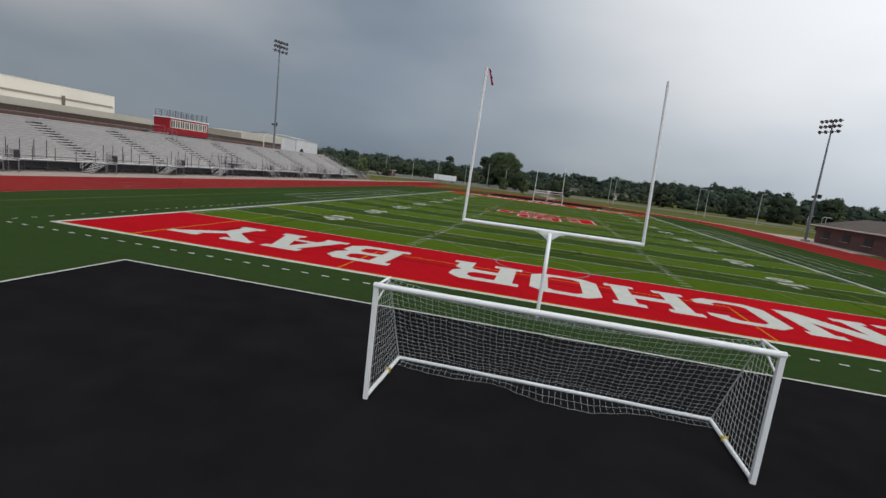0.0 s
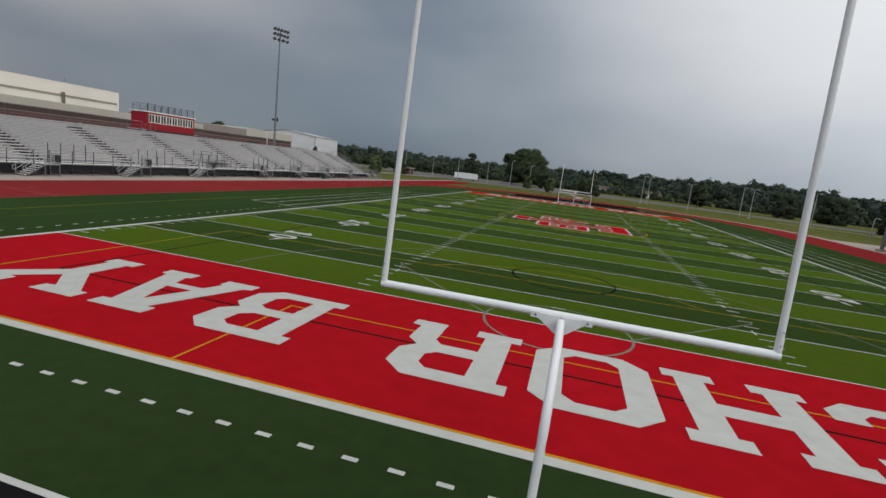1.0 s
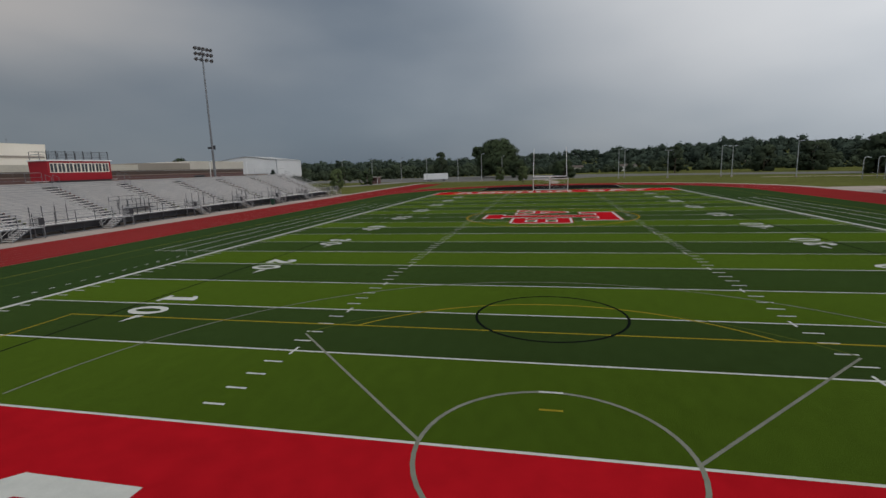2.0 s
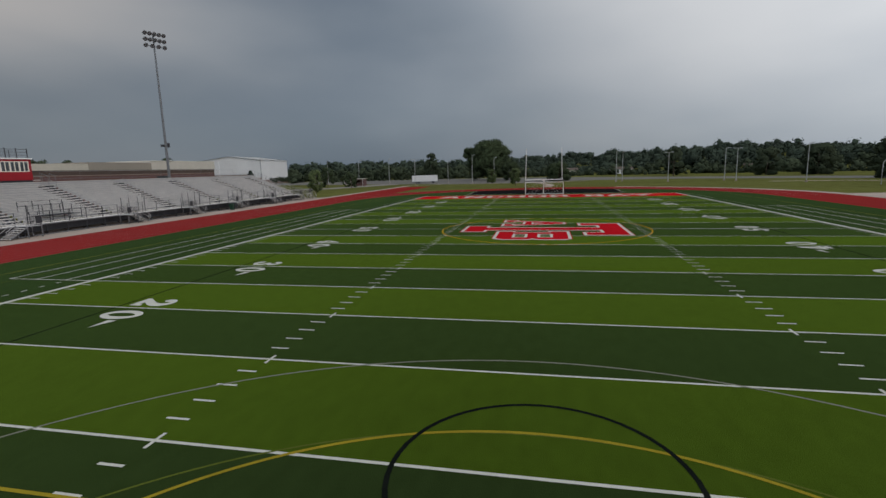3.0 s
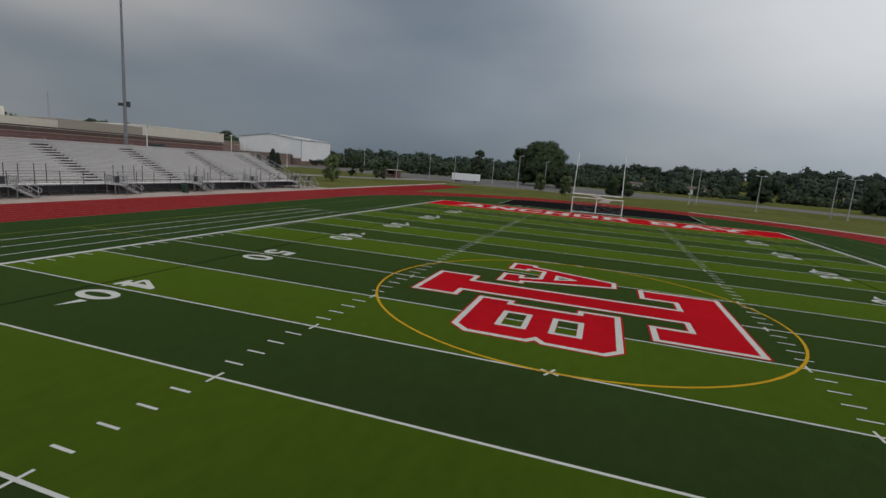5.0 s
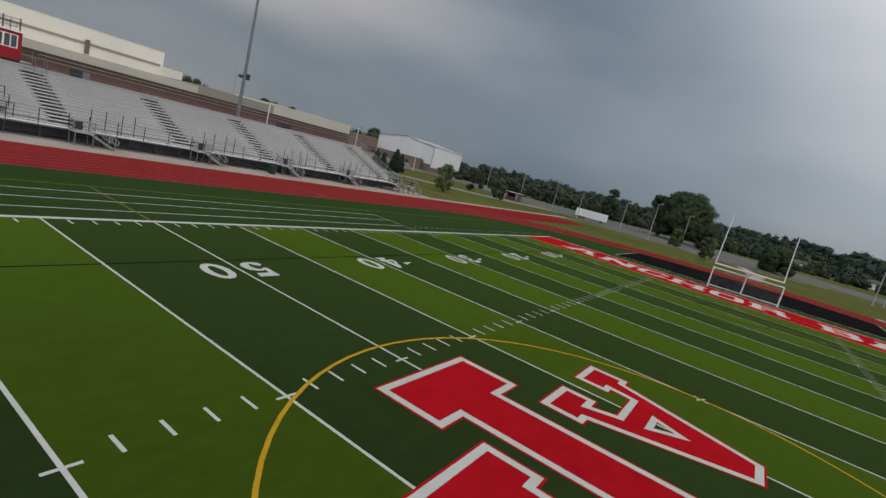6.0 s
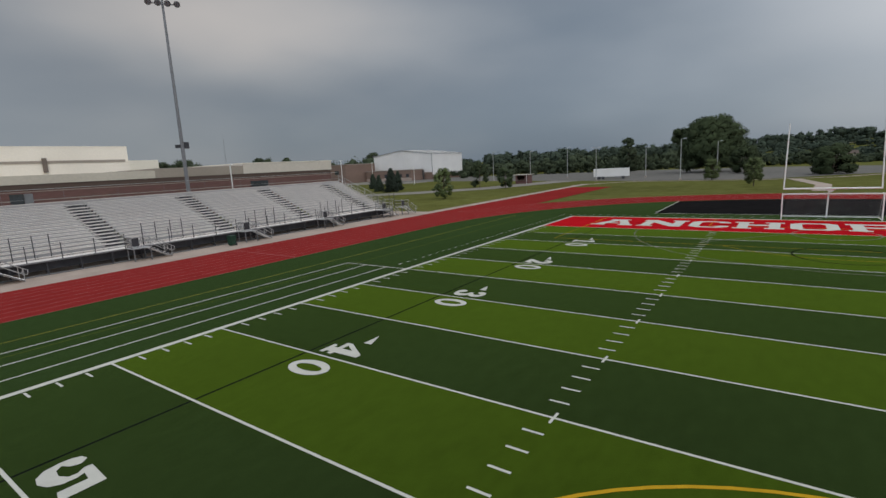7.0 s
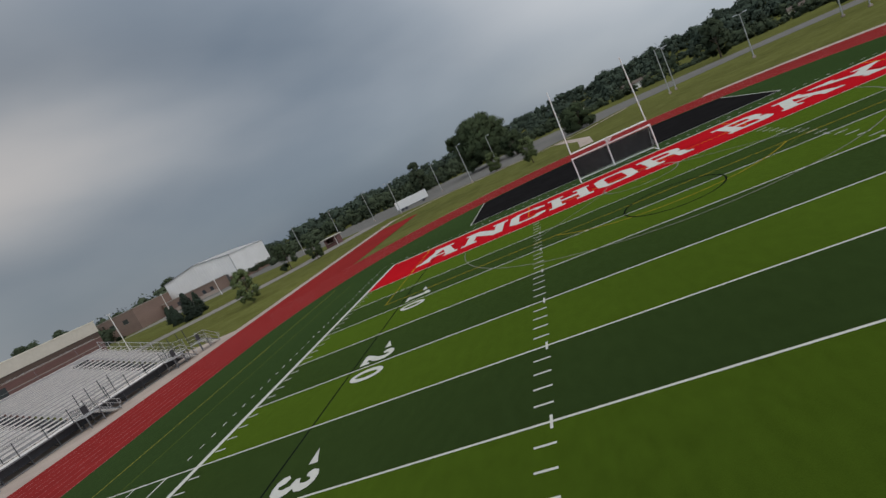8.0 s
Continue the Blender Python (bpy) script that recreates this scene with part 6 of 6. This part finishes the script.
def hook_post(x, y, h):
    f = thing("curved_lamp_post", "pale lamp post with a curved top by the side lawn", "lamp post", "curved lamps", at=(x, y, -0.05))
    bm = bmesh.new()
    pipe(bm, [(0, 0, 0), (0, 0, h - 0.7), (0.08, 0, h - 0.35), (0.3, 0, h - 0.08), (0.65, 0, h), (1.0, 0, h - 0.12)], 0.09, 8)
    part("pole", bm, LAMP_GREY, f)
    part("lamp_head", boxes((0.9, -0.16, h - 0.25, 1.35, 0.16, h - 0.12)), LAMP_GREY, f)


for x, y, h in ((69.2, 120.0, 5.0), (73.0, 119.0, 5.0), (76.0, 127.0, 5.0)):
    hook_post(x, y, h)
structure("track_apron", ribbon([(47.5, 56), (47.5, MID + STRAIGHT)] + arc(0, MID + STRAIGHT, 47.5, 3, 68, 24), 2.4, -0.024), CONCRETE, "pale concrete strip round the outside of the track", "pavement")
structure("side_pavement", flat(48.7, 56, 57, 92, -0.024), CONCRETE, "pale concrete pad beside the track", "pavement")
structure("side_path", ribbon([(60, 150), (76, 146), (100, 122), (112, 100)], 2.2, -0.035), CONCRETE, "pale path across the side lawn", "path")


def far_house(x, y, w, h, turn, wall_mat):
    f = thing("far_house", "small pale house half hidden in the far trees", "house", "far houses", at=(x, y, ground_height(x, y) - 0.2))
    f.rotation_euler = (0, 0, radians(turn))
    part("wall", boxes((-w / 2, -4, 0, w / 2, 4, h)), wall_mat, f)
    bm = bmesh.new()
    v = [bm.verts.new(p) for p in ((-w / 2 - 0.5, -4.5, h), (w / 2 + 0.5, -4.5, h), (w / 2 + 0.5, 4.5, h), (-w / 2 - 0.5, 4.5, h), (-w / 2 - 0.5, 0, h + 1.5), (w / 2 + 0.5, 0, h + 1.5))]
    for q in ((0, 1, 5, 4), (2, 3, 4, 5), (1, 2, 5), (3, 0, 4), (3, 2, 1, 0)):
        bm.faces.new([v[i] for i in q])
    part("roof", bm, ROOF_BROWN, f)
    for k in (-0.25, 0.25):
        part("window", boxes((w * k - 0.8, -4.05, 1.0, w * k + 0.8, -3.98, 2.4)), WINDOW, f)


for x, y, w, t, mt in ((46, 318, 12, 8, WHITE_METAL), (112, 296, 10, -20, CREAM), (176, 254, 12, -30, WHITE_METAL), (14, 330, 14, 4, CREAM)):
    far_house(x, y, w, 2.8, t, mt)
